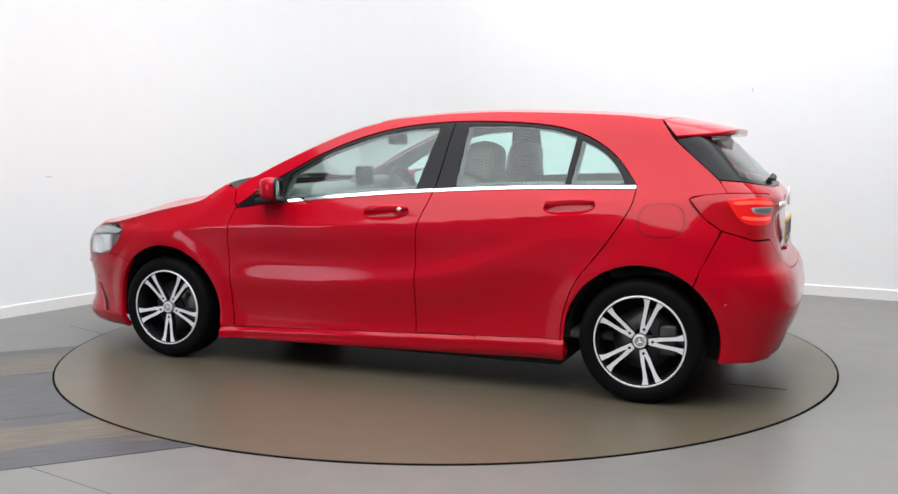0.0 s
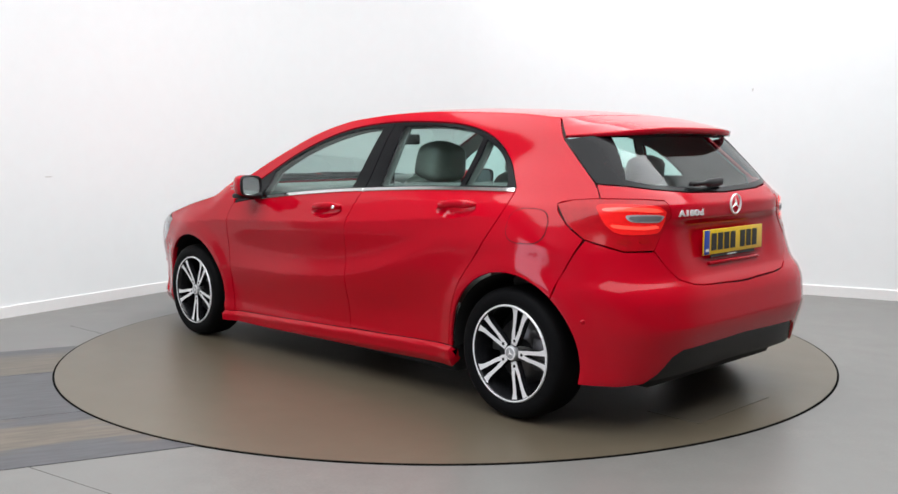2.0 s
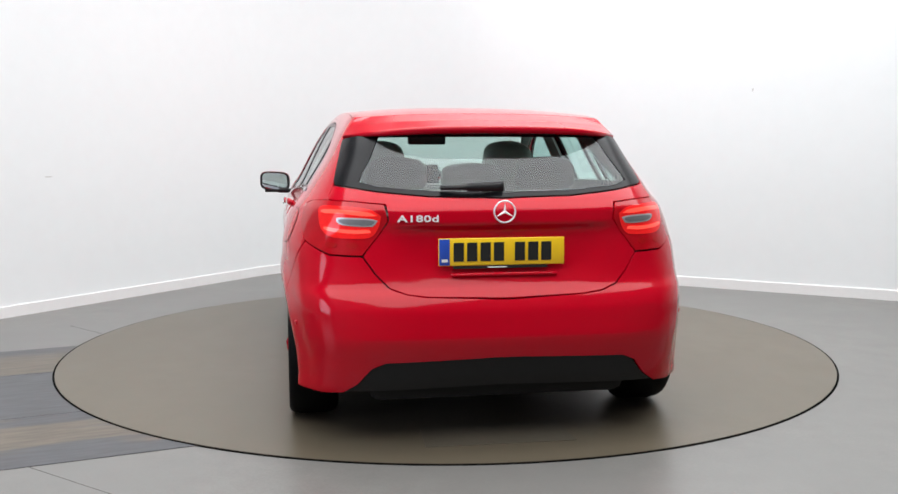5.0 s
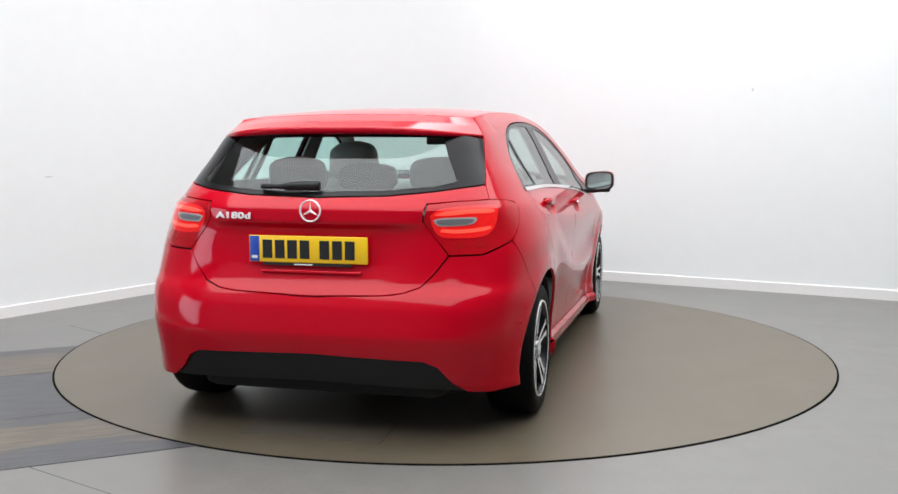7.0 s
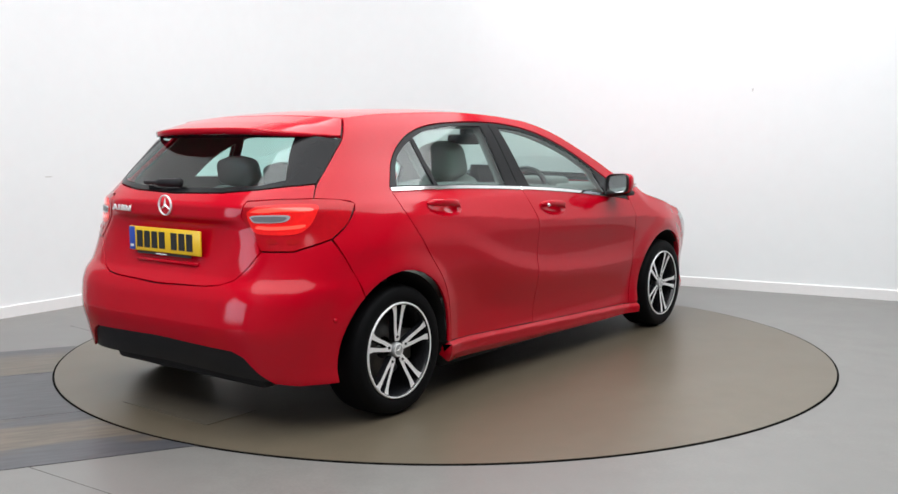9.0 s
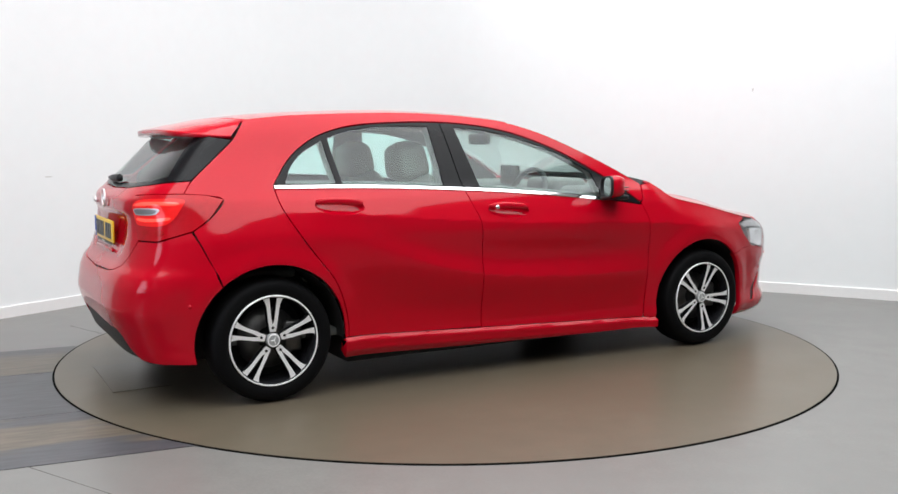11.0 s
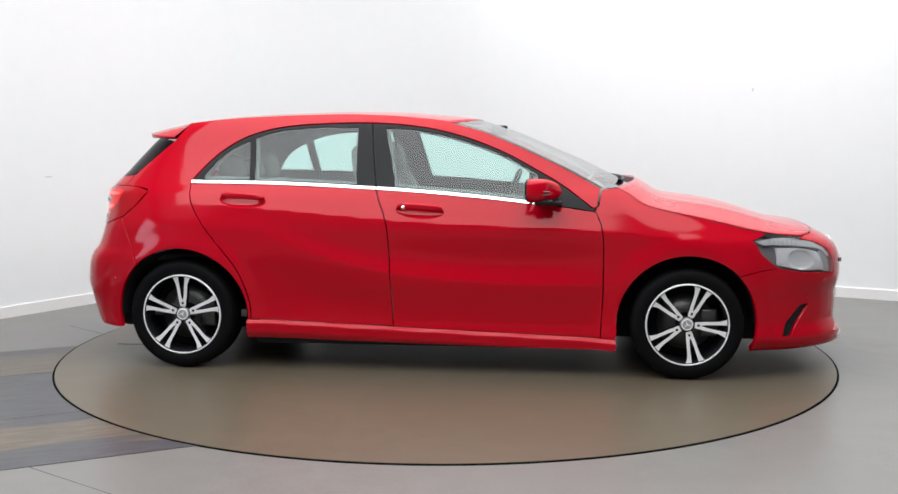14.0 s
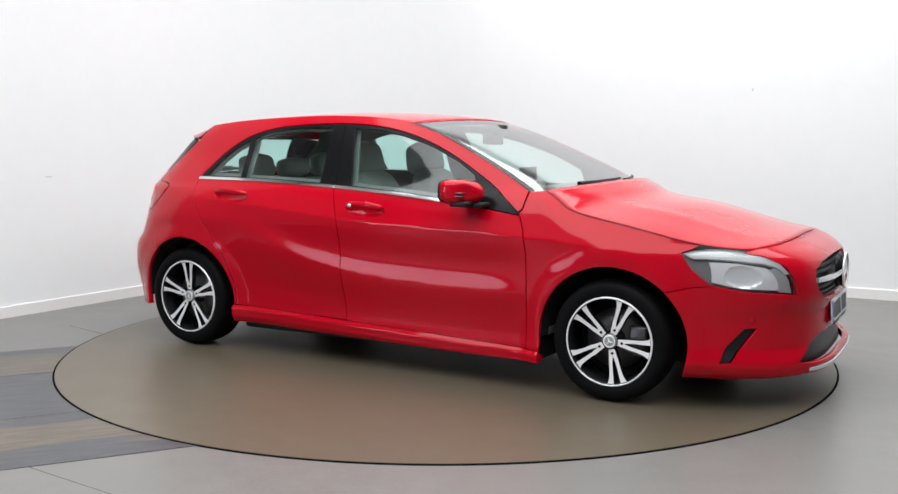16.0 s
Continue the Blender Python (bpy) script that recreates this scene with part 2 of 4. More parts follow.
def skin(name, outline, form, mat, parent, holes=(), h=0.03, gap=0.0032, depth=0.014, lift=0.0, mirror=False, label=""):
    """A sheet-metal or glass panel: an outline in the form's own two coordinates, laid on the form, with a turned-in edge."""
    loops = [dense(shrink(outline, gap), h)] + [dense(list(o), h) for o in holes]
    pts, edges = [], []
    for lp in loops:
        k = len(pts)
        pts += lp
        edges += [(k + i, k + (i + 1) % len(lp)) for i in range(len(lp))]
    rim = np.array(pts)
    polys = [np.array(lp) for lp in loops]
    lo, hi = polys[0].min(0), polys[0].max(0)
    gx, gy = np.meshgrid(np.arange(lo[0] + h / 2, hi[0], h), np.arange(lo[1] + h / 2, hi[1], h))
    grid = np.stack([gx.ravel(), gy.ravel()], -1)
    if len(grid):
        keep = inside(polys[0], grid)
        for q in polys[1:]:
            keep &= ~inside(q, grid)
        grid = grid[keep]
    if len(grid):
        far = np.full(len(grid), True)
        for c in range(0, len(rim), 64):
            far &= (np.hypot(grid[:, None, 0] - rim[None, c:c + 64, 0], grid[:, None, 1] - rim[None, c:c + 64, 1]).min(1) > 0.45 * h)
        grid = grid[far]
    from_2d = [Vector(p) for p in pts] + [Vector(p) for p in grid]
    vs, _, fs, _, _, _ = delaunay_2d_cdt(from_2d, edges, [], 0, 1e-6)
    uv = np.array([(v.x, v.y) for v in vs])
    tri = np.array([f for f in fs if len(f) == 3])
    mid = uv[tri].mean(1)
    keep = inside(polys[0], mid)
    for q in polys[1:]:
        keep &= ~inside(q, mid)
    tri = tri[keep]
    e = 2e-3
    P = np.stack(form(uv[:, 0], uv[:, 1]), -1)
    du = np.stack(form(uv[:, 0] + e, uv[:, 1]), -1) - np.stack(form(uv[:, 0] - e, uv[:, 1]), -1)
    dv = np.stack(form(uv[:, 0], uv[:, 1] + e), -1) - np.stack(form(uv[:, 0], uv[:, 1] - e), -1)
    N = np.cross(du, dv)
    N /= np.linalg.norm(N, axis=1)[:, None] + 1e-12
    core = np.array([0.0, 0.0, 0.6])
    if np.sum((P - core) * N) < 0:
        N = -N
    P = P + N * lift
    if mirror:
        P, N = P * (1, -1, 1), N * (1, -1, 1)
    fn = np.cross(P[tri[:, 1]] - P[tri[:, 0]], P[tri[:, 2]] - P[tri[:, 0]])
    flip = np.sum(fn * N[tri].mean(1), axis=1) < 0
    tri[flip] = tri[flip][:, ::-1]
    count = {}
    for t in tri.tolist():
        for a, b in ((t[0], t[1]), (t[1], t[2]), (t[2], t[0])):
            count[(a, b)] = 1
    border = [(a, b) for a, b in count if (b, a) not in count]
    verts, norms, faces = P.tolist(), N.tolist(), tri.tolist()
    for a, b in border:
        k = len(verts)
        out = np.cross(P[b] - P[a], N[a])
        out /= np.linalg.norm(out) + 1e-12
        verts += [P[a].tolist(), P[b].tolist(), (P[b] - N[b] * depth).tolist(), (P[a] - N[a] * depth).tolist()]
        norms += [(out * 0.8 + N[a] * 0.6).tolist(), (out * 0.8 + N[b] * 0.6).tolist(), out.tolist(), out.tolist()]
        faces.append((k + 1, k, k + 3, k + 2))
    me = bpy.data.meshes.new(name)
    me.from_pydata(verts, [], faces)
    me.polygons.foreach_set("use_smooth", [True] * len(me.polygons))
    me.normals_split_custom_set_from_vertices(norms)
    return part(name, me, mat, parent, label)


def loft(name, form, nu, nv, mat, parent, label="", depth=0.0, u=(-1, 1), v=(0, 1)):
    """A smooth grid over form(u, v)."""
    U, V = np.meshgrid(np.linspace(*u, nu), np.linspace(*v, nv))
    P = np.stack(form(U.ravel(), V.ravel()), -1)
    bm = bmesh.new()
    g = [bm.verts.new(p) for p in P]
    for j in range(nv - 1):
        for i in range(nu - 1):
            k = j * nu + i
            bm.faces.new((g[k], g[k + 1], g[k + 1 + nu], g[k + nu]))
    bmesh.ops.recalc_face_normals(bm, faces=bm.faces)
    if sum(f.normal.dot(f.calc_center_median() - Vector((0, 0, 0.5))) for f in bm.faces) < 0:
        bmesh.ops.reverse_faces(bm, faces=bm.faces)
    smooth(bm)
    ob = part(name, bm, mat, parent, label)
    if depth:
        s = ob.modifiers.new("thick", "SOLIDIFY")
        s.thickness, s.offset = depth, -1
    return ob


# ---- the forms that the panels lie on ----
def side_form(x, z):
    return np.asarray(x, float), side_y(x, z), np.asarray(z, float)


_phi = np.linspace(0, math.pi / 2, 400)


def _table(front):
    n = NOSE_N if front else float(tail_n(0.5))
    reach = float(nose_x(0.5)) - FRONT_M if front else float(tail_x(0.5)) + REAR_M
    px, py = reach * np.cos(_phi) ** (2 / n), 0.875 * np.sin(_phi) ** (2 / n)
    return np.concatenate([[0], np.cumsum(np.hypot(np.diff(px), np.diff(py)))])


GIRTH = {True: _table(True), False: _table(False)}


def end_form(front):
    """The nose or the tail: girth from the middle line (to the left positive), and height."""
    def form(g, z):
        g, z = np.asarray(g, float), np.asarray(z, float)
        phi = np.interp(np.abs(g), GIRTH[front], _phi)
        n = NOSE_N if front else tail_n(z)
        k = np.sin(phi) ** (2 / n)
        c = np.maximum(np.cos(phi), 0) ** (2 / n)
        x = FRONT_M + (nose_x(z) - FRONT_M) * c if front else REAR_M - (tail_x(z) + REAR_M) * c
        y = half_width(z) * k + relief(x, z) * np.minimum(1, k * k * 1.2)
        if not front:
            edge = 0.45 - 0.5 * np.maximum(0, 0.78 - z)
            x = x + 0.011 * (1 - bump(y, edge - 0.13, edge + 0.03)) * bump(z, 0.61, 0.76) * (1 - bump(z, 0.872, 0.902))
            x = x - 0.010 * np.exp(-fold(z - 0.905, 0.006) / 0.035) * (1 - bump(y, 0.38, 0.52))
            x = x - 0.006 * np.exp(-fold(z - 0.455, 0.006) / 0.05) * bump(z, 0.30, 0.40) * (1 - bump(y, 0.5, 0.75))
        return x, np.sign(g) * y, z
    return form


NOSE, TAIL = end_form(True), end_form(False)


def at_x(x, z, front):
    n = NOSE_N if front else float(tail_n(z))
    s = (x - FRONT_M) / (float(nose_x(z)) - FRONT_M) if front else (REAR_M - x) / (float(tail_x(z)) + REAR_M)
    return float(np.interp(math.acos(min(1, max(0, s)) ** (n / 2)), _phi, GIRTH[front])), z


def at_y(y, z, front):
    n = NOSE_N if front else float(tail_n(z))
    q = min(1, abs(y) / float(half_width(z)))
    return math.copysign(float(np.interp(math.asin(q ** (n / 2)), _phi, GIRTH[front])), y), z


def both(points):
    """A left half outline, from the top middle to the bottom middle, closed by its mirror image."""
    return points + [(-g, z) for g, z in reversed(points) if abs(g) > 1e-6]


# ---- the car ----
car = tagged(new("car"), "red five-door hatchback with grey-green leather cabin on turntable", "car")
SIDES = ((False, "left"), (True, "right"))

rail = spline([(0.90, 0.992), (0.66, 1.12), (0.33, 1.268), (0.10, 1.336), (-0.1, 1.362), (-0.3, 1.376), (-0.6, 1.382), (-1.1, 1.364), (-1.385, 1.337)])
dlo_top = spline([(-1.303, 1.03), (-1.216, 1.135), (-1.126, 1.209), (-1.015, 1.268), (-0.862, 1.309), (-0.657, 1.33), (-0.337, 1.336),
                  (-0.059, 1.313), (0.171, 1.261), (0.399, 1.174), (0.591, 1.072), (0.72, 0.995), (0.862, 0.888)])
door_rear = spline([(-1.308, 1.015), (-1.29, 0.92), (-1.21, 0.785), (-1.13, 0.68), (-1.045, 0.57), (-0.995, 0.46), (-0.97, 0.36), (-0.965, 0.277)])
door_gap = spline([(-0.331, 1.336), (-0.282, 0.992), (-0.225, 0.83), (-0.208, 0.70), (-0.19, 0.25)])
gap_low = [p for p in door_gap if p[1] < 0.988]
gap_high = [p for p in door_gap if p[1] > 0.988]
door_front = [(0.872, 0.88), (0.905, 0.80), (0.918, 0.70), (0.918, 0.45), (0.908, 0.207)]


def sill_z(x):
    return 0.24 - 0.037 * x


def sill_form(x, z):
    """The sill stands out from the door's foot as a rounded ledge and tucks under."""
    x, z = np.asarray(x, float), np.asarray(z, float)
    h = sill_z(x) - z
    out = 0.020 * np.sin(np.clip(h / 0.020, 0, 1) * math.pi / 2) - 0.004 * bump(h, 0.02, 0.05) - 0.030 * bump(h, 0.055, 0.115)
    return x, side_y(x, sill_z(x)) + 0.002 + out, z


bonnet_edge = spline([(0.985, 0.995), (1.05, 0.957), (1.153, 0.898), (1.437, 0.835), (1.729, 0.768), (1.945, 0.742)])
front_arch = arc(AXLE, HUB_Z - 0.006, ARCH_R - 0.006, 45, 187, 36)
rear_arch = arc(-AXLE, HUB_Z, ARCH_R, 131, -3, 36)
lamp_outer = [(1.75, 0.760), (1.72, 0.744), (1.676, 0.728), (1.725, 0.655), (1.812, 0.582)]

FRONT_HANDLE, REAR_HANDLE, HANDLE_SLOPE = (-0.04, 0.878), (-1.0, 0.929), -0.055


def handle_cup(hx, hz):
    """The rim of the dish behind a door handle."""
    turns = np.linspace(0, 2 * math.pi, 32, endpoint=False)
    return [(hx + 0.128 * math.cos(a), hz - 0.008 + 0.040 * math.sin(a) + HANDLE_SLOPE * 0.128 * math.cos(a)) for a in turns]


for mirror, word in SIDES:
    # quarter panel, roof rail and windscreen pillar in one pressing
    skin("side_frame", rail + spline([(-1.452, 1.246), (-1.56, 1.15), (-1.668, 1.054), (-1.715, 0.992)], 3)
         + spline([(-1.62, 0.985), (-1.553, 0.966), (-1.62, 0.885), (-1.70, 0.825)], 3) + [(-1.645, 0.70), (-1.612, 0.63)] + rear_arch
         + [(-0.98, sill_z(-0.97))] + door_rear[::-1] + dlo_top + [(0.885, 0.9)], side_form, PAINT, car, mirror=mirror, h=0.022)
    skin("front_wing", door_front[::-1] + [(0.89, 0.905), (0.905, 0.985)] + bonnet_edge[:-6] + lamp_outer + [(1.72, 0.57)] + front_arch
         + [(0.985, 0.2)], side_form, PAINT, car, mirror=mirror, h=0.016, gap=0.003)
    belt = [(x, float(belt_z(x))) for x in np.linspace(0.87, -0.281, 14)]
    fd = skin("front_door", belt + gap_low + [(x, sill_z(x)) for x in (-0.19, 0.3, 0.6)] + door_front[::-1], side_form, PAINT, car, holes=[handle_cup(*FRONT_HANDLE)], mirror=mirror, h=0.014)
    belt = [(x, float(belt_z(x))) for x in np.linspace(-0.285, -1.306, 12)]
    rd = skin("rear_door", belt + door_rear[1:] + [(x, sill_z(x)) for x in (-0.9, -0.5)] + gap_low[::-1], side_form, PAINT, car, holes=[handle_cup(*REAR_HANDLE)], mirror=mirror, h=0.014)
    skin("sill", [(x, sill_z(x)) for x in np.linspace(-0.985, 0.985, 9)] + [(0.985, 0.15), (0.5, 0.15), (-0.5, 0.165), (-0.985, 0.178)], sill_form, PAINT, car, mirror=mirror, h=0.012, gap=0.0, depth=0.06)
    # window frames and panes
    pane_f = [(0.60, 0.925), (0.575, 1.062)] + spline([(0.56, 1.072), (0.385, 1.165), (0.16, 1.246), (-0.065, 1.296), (-0.254, 1.31)]) + [(-0.178, 0.995)] + [(x, float(belt_z(x)) + 0.014) for x in (0.0, 0.2, 0.4)]
    ff = skin("window_frame", [p for p in dlo_top if p[0] > -0.335] + [(x, float(belt_z(x))) for x in np.linspace(0.87, -0.281, 14)] + gap_high[::-1],
              side_form, BLACK_GLOSS, fd, holes=[shrink(pane_f, 0.0)], mirror=mirror, lift=-0.003, label="gloss black window frame")
    skin("window_pane", pane_f, side_form, GLASS, fd, mirror=mirror, lift=-0.006, gap=-0.004, depth=0.004, label="tinted glass pane").visible_shadow = False
    pane_r = spline([(-0.408, 1.315), (-0.66, 1.314), (-0.86, 1.292), (-0.983, 1.255)]) + [(-0.955, 1.026)] + [(x, float(belt_z(x)) + 0.014) for x in (-0.8, -0.6, -0.392)]
    pane_q = spline([(-1.012, 1.243), (-1.115, 1.19), (-1.19, 1.125), (-1.24, 1.055)]) + [(-1.245, 1.034), (-0.985, 1.03)]
    skin("window_frame", [p for p in dlo_top if p[0] < -0.33] + gap_high + [(x, float(belt_z(x))) for x in np.linspace(-0.29, -1.303, 12)],
         side_form, BLACK_GLOSS, rd, holes=[pane_r, pane_q], mirror=mirror, lift=-0.003, label="gloss black window frame")
    for pane in (pane_r, pane_q):
        skin("window_pane", pane, side_form, GLASS, rd, mirror=mirror, lift=-0.006, gap=-0.004, depth=0.004, label="tinted glass pane").visible_shadow = False
    # bright strip along the window line
    for door, x0, x1 in ((fd, 0.60, -0.279), (rd, -0.284, -1.305)):
        xs = np.linspace(x0, x1, 16)
        skin("chrome_strip", [(x, float(belt_z(x)) + 0.006) for x in xs] + [(x, float(belt_z(x)) - 0.0085) for x in xs[::-1]], side_form, CHROME, door,
             mirror=mirror, lift=0.006, gap=0.0, depth=0.012, label="bright chrome window strip")
    # door handles: a dished cup and a pull bar over it
    for door, (hx, hz), key in ((fd, FRONT_HANDLE, True), (rd, REAR_HANDLE, False)):
        slope = HANDLE_SLOPE
        skin("handle_cup", handle_cup(hx, hz), lambda x, z, hx=hx, hz=hz: (x, side_y(x, z) - 0.034 * np.clip(1 - ((x - hx) / 0.128) ** 2 - ((z - hz + 0.008 - slope * (x - hx)) / 0.040) ** 2, 0, 1) ** 0.55, z),
             PAINT, door, h=0.008, gap=0.0, depth=0.004, mirror=mirror)
        bm = bmesh.new()
        rings = []
        for s in np.linspace(-1, 1, 17):
            x = hx + 0.118 * s
            z = hz + 0.012 + slope * (x - hx) + 0.006 * (1 - s * s)
            y = float(side_y(x, z)) + 0.004 + 0.022 * (1 - s ** 4)
            rz, ry = 0.006 + 0.012 * (1 - s ** 6), 0.010
            rings.append([bm.verts.new((x, (y + ry * math.cos(a)) * (-1 if mirror else 1), z + rz * math.sin(a))) for a in np.linspace(0, 2 * math.pi, 12, endpoint=False)])
        for a, b in zip(rings, rings[1:]):
            for k in range(12):
                bm.faces.new((a[k], a[(k + 1) % 12], b[(k + 1) % 12], b[k]))
        bm.faces.new(rings[0])
        bm.faces.new(rings[-1])
        bmesh.ops.recalc_face_normals(bm, faces=bm.faces)
        bar = part("door_handle", smooth(bm), PAINT, door)
        if key:
            k = lathe([(0.0, 0.0), (0.010, 0.0), (0.011, -0.006)], 16)
            kx, kz = hx - 0.085, hz + 0.012
            bmesh.ops.transform(k, matrix=pose(kx, (float(side_y(kx, kz)) + 0.034) * (-1 if mirror else 1), kz, 0, 0, 180 if mirror else 0), verts=k.verts)
            part("lock_cylinder", k, CHROME, bar, "round chrome lock")
# fuel flap, on the side that has it, in its dark gap
for grow, mat, lift, kind in ((0.003, DARK, 0.0012, "fuel_flap_gap"), (0.0, PAINT, 0.0030, "fuel_flap")):
    skin(kind, [(-1.436 + (0.1 + grow) * math.copysign(abs(math.cos(a)) ** 0.7, math.cos(a)), 0.869 + (0.073 + grow) * math.copysign(abs(math.sin(a)) ** 0.7, math.sin(a))) for a in np.linspace(0, 2 * math.pi, 40, endpoint=False)],
         side_form, mat, car, lift=lift, gap=0.0, depth=0.001, mirror=False)


# roof, windscreen, bonnet
def ends(points):
    p = np.array(points)
    s = np.concatenate([[0], np.cumsum(np.hypot(*np.diff(p, axis=0).T))])
    s /= s[-1]
    return lambda v: (np.interp(v, s, p[:, 0]), np.interp(v, s, p[:, 1]))


rail_roof = ends([p for p in rail if p[0] < 0.105])
rail_screen = ends([p for p in rail if p[0] > 0.095])
hood_line = ends(bonnet_edge)


def roof_form(t, v):
    x, z = rail_roof(v)
    y = side_y(x, z)
    q = 1 - np.abs(t) ** 2.3
    return x + q * (0.13 * (1 - v) ** 2 - 0.05 * v ** 2), t * (y - 0.004), z + q * (0.027 + 0.020 * v * (1 - v) - 0.009 * v * v)


def screen_form(t, v):
    x, z = rail_screen(v)
    y = side_y(x, z)
    q = 1 - np.abs(t) ** 2.3
    return x + q * (0.21 - 0.08 * v), t * (y - 0.004), z - 0.004 + q * (0.0 + 0.027 * v ** 3)


def bonnet_form(t, v):
    x, z = hood_line(v)
    y = side_y(x, z) - 0.003
    q = 1 - np.abs(t) ** 2.0
    ridge = 0.007 * np.exp(-((np.abs(t) - 0.62) / 0.09) ** 2) * np.sin(np.clip(v, 0, 1) * math.pi)
    crown = 0.032 + 0.029 * bump(v, 0.0, 0.5) - 0.028 * bump(v, 0.55, 1.0)
    ex, ez = hood_line(1.0)
    ey = float(side_y(ex, ez)) - 0.003
    lead = end_point(t * ey, ez + 0.033 * q, True) - float(end_point(ey, ez, True))
    k = bump(v, 0.45, 1.0)
    return x + q * 0.15 * (1 - k) + lead * k, t * y, z + crown * q + ridge


loft("roof", roof_form, 41, 41, PAINT, car, depth=0.012)
ws = loft("windscreen", screen_form, 33, 17, SCREEN_GLASS, car, v=(0.0, 1.0), label="clear windscreen with dark border")
ws.visible_shadow = False
for s in (-1, 1):
    loft("screen_border", lambda t, v, s=s: (lambda p: (p[0] + 0.002, p[1], p[2] + 0.003))(screen_form(s * (0.965 + 0.035 * t), v)), 4, 17, BLACK_GLOSS, ws, u=(0, 1), v=(0, 0.985))
# dark strip standing in for the shade in the bonnet's shut line
for mirror, word in SIDES:
    skin("bonnet_gap_shade", [(x, z + 0.003) for x, z in bonnet_edge] + [(x, z - 0.02) for x, z in bonnet_edge[::-1]], side_form, DARK, car, mirror=mirror, lift=-0.005, gap=0, h=0.02, depth=0.01)
loft("bonnet", bonnet_form, 61, 41, PAINT, car, depth=0.012, u=(-0.993, 0.993), v=(0.0, 0.992))


def cowl_form(t, v):
    x, y, z = bonnet_form(t * 0.99, np.zeros_like(v))
    a, b, c = screen_form(t, np.full_like(v, 0.03))
    return x + (a - x) * v, y + (b - y) * v, z + (c - z) * v - 0.03 * np.sin(v * math.pi)


loft("cowl_panel", cowl_form, 25, 6, BLACK_PLASTIC, car, u=(-0.9, 0.9), label="black plastic scuttle panel")
for y0, y1 in ((-0.46, 0.08), (0.10, 0.54)):
    bm = bmesh.new()
    for i in range(9):
        t = (y0 + (y1 - y0) * i / 8) / 0.80
        p = Vector([float(c) for c in screen_form(np.array(t), np.array(0.05 + 0.03 * (i / 8)))])
        r = 0.014 - 0.007 * i / 8
        ring = [bm.verts.new(p + Vector((0.012 + r * math.cos(a), 0, 0.006 + r * math.sin(a)))) for a in np.linspace(0, 2 * math.pi, 6, endpoint=False)]
        if i:
            for k in range(6):
                bm.faces.new((last[k], last[(k + 1) % 6], ring[(k + 1) % 6], ring[k]))
        last = ring
    bmesh.ops.recalc_face_normals(bm, faces=bm.faces)
    part("wiper", smooth(bm), BLACK_PLASTIC, car, "black windscreen wiper arm")

# tail spoiler: it meets the roof and the quarter panels, and sweeps back to a thin edge
def spoiler_form(t, v):
    x, y, z = roof_form(t, np.ones_like(v))
    q, q6 = 1 - np.abs(t) ** 3, 1 - np.abs(t) ** 6
    tipx, tipz = -1.462 - 0.252 * q6, 1.258 + 0.036 * q
    undx, undz = -1.452 - 0.150 * q6, 1.247 + 0.012 * q
    ks = np.array([0, 0.4, 0.72, 0.80, 1.0])
    bow = 0.5 + 0.05 * q6
    X = np.stack([x - 0.003, x + (tipx - x) * bow, tipx, tipx + 0.004, undx])
    Z = np.stack([z, z + (tipz - z) * bow + 0.003 * q6, tipz, tipz - 0.021 * q6 - 0.004, undz])
    w = float(side_y(-1.387, 1.337)), float(side_y(-1.455, 1.245)) - 0.002
    Y = np.stack([t * (w[0] - 0.004), t * (w[0] + w[1]) / 2, t * (w[1] - 0.045 * q6), t * (w[1] - 0.045 * q6), t * (w[1] - 0.02 * q6)])
    i = np.clip(np.searchsorted(ks, v, side="right") - 1, 0, 3)
    f = (v - ks[i]) / (ks[i + 1] - ks[i])
    n = np.arange(len(v))
    pick = lambda A: A[i, n] * (1 - f) + A[i + 1, n] * f
    return pick(X), pick(Y), pick(Z)


spoiler = loft("roof_spoiler", spoiler_form, 61, 26, PAINT, car)
part("brake_light", block(-1.702, -1.690, -0.11, 0.11, 1.268, 1.279, 0.003), RED_DARK, spoiler, "dark red high brake light strip")

# tailgate, rear window, bumper
hatch_low = [at_y(0.572, 0.772, False), at_y(0.52, 0.70, False), at_y(0.47, 0.65, False), at_y(0.40, 0.626, False), at_y(0.317, 0.616, False), (0.0, 0.606)]
glass_low = [(0.0, 1.002), at_y(0.3, 1.010, False), at_y(0.5, 1.028, False), at_y(0.60, 1.042, False), at_x(-1.672, 1.052, False)]
tailgate = skin("tailgate", both(glass_low + [at_x(-1.712, 0.992, False), at_y(0.60, 0.989, False), at_y(0.478, 0.981, False), at_y(0.468, 0.915, False)] + hatch_low), TAIL, PAINT, car, h=0.010)
glass_top = [at_x(-1.56, 1.15, False), at_x(-1.458, 1.243, False), at_y(0.575, 1.262, False), at_y(0.5, 1.272, False), (0.0, 1.278)]
clear = [at_y(0.0, 1.258, False), at_y(0.50, 1.255, False), at_y(0.565, 1.12, False), at_y(0.585, 1.068, False), at_y(0.5, 1.048, False), at_y(0.3, 1.032, False), (0.0, 1.024)]
clear = [(g, z) for g, z in both(clear)]
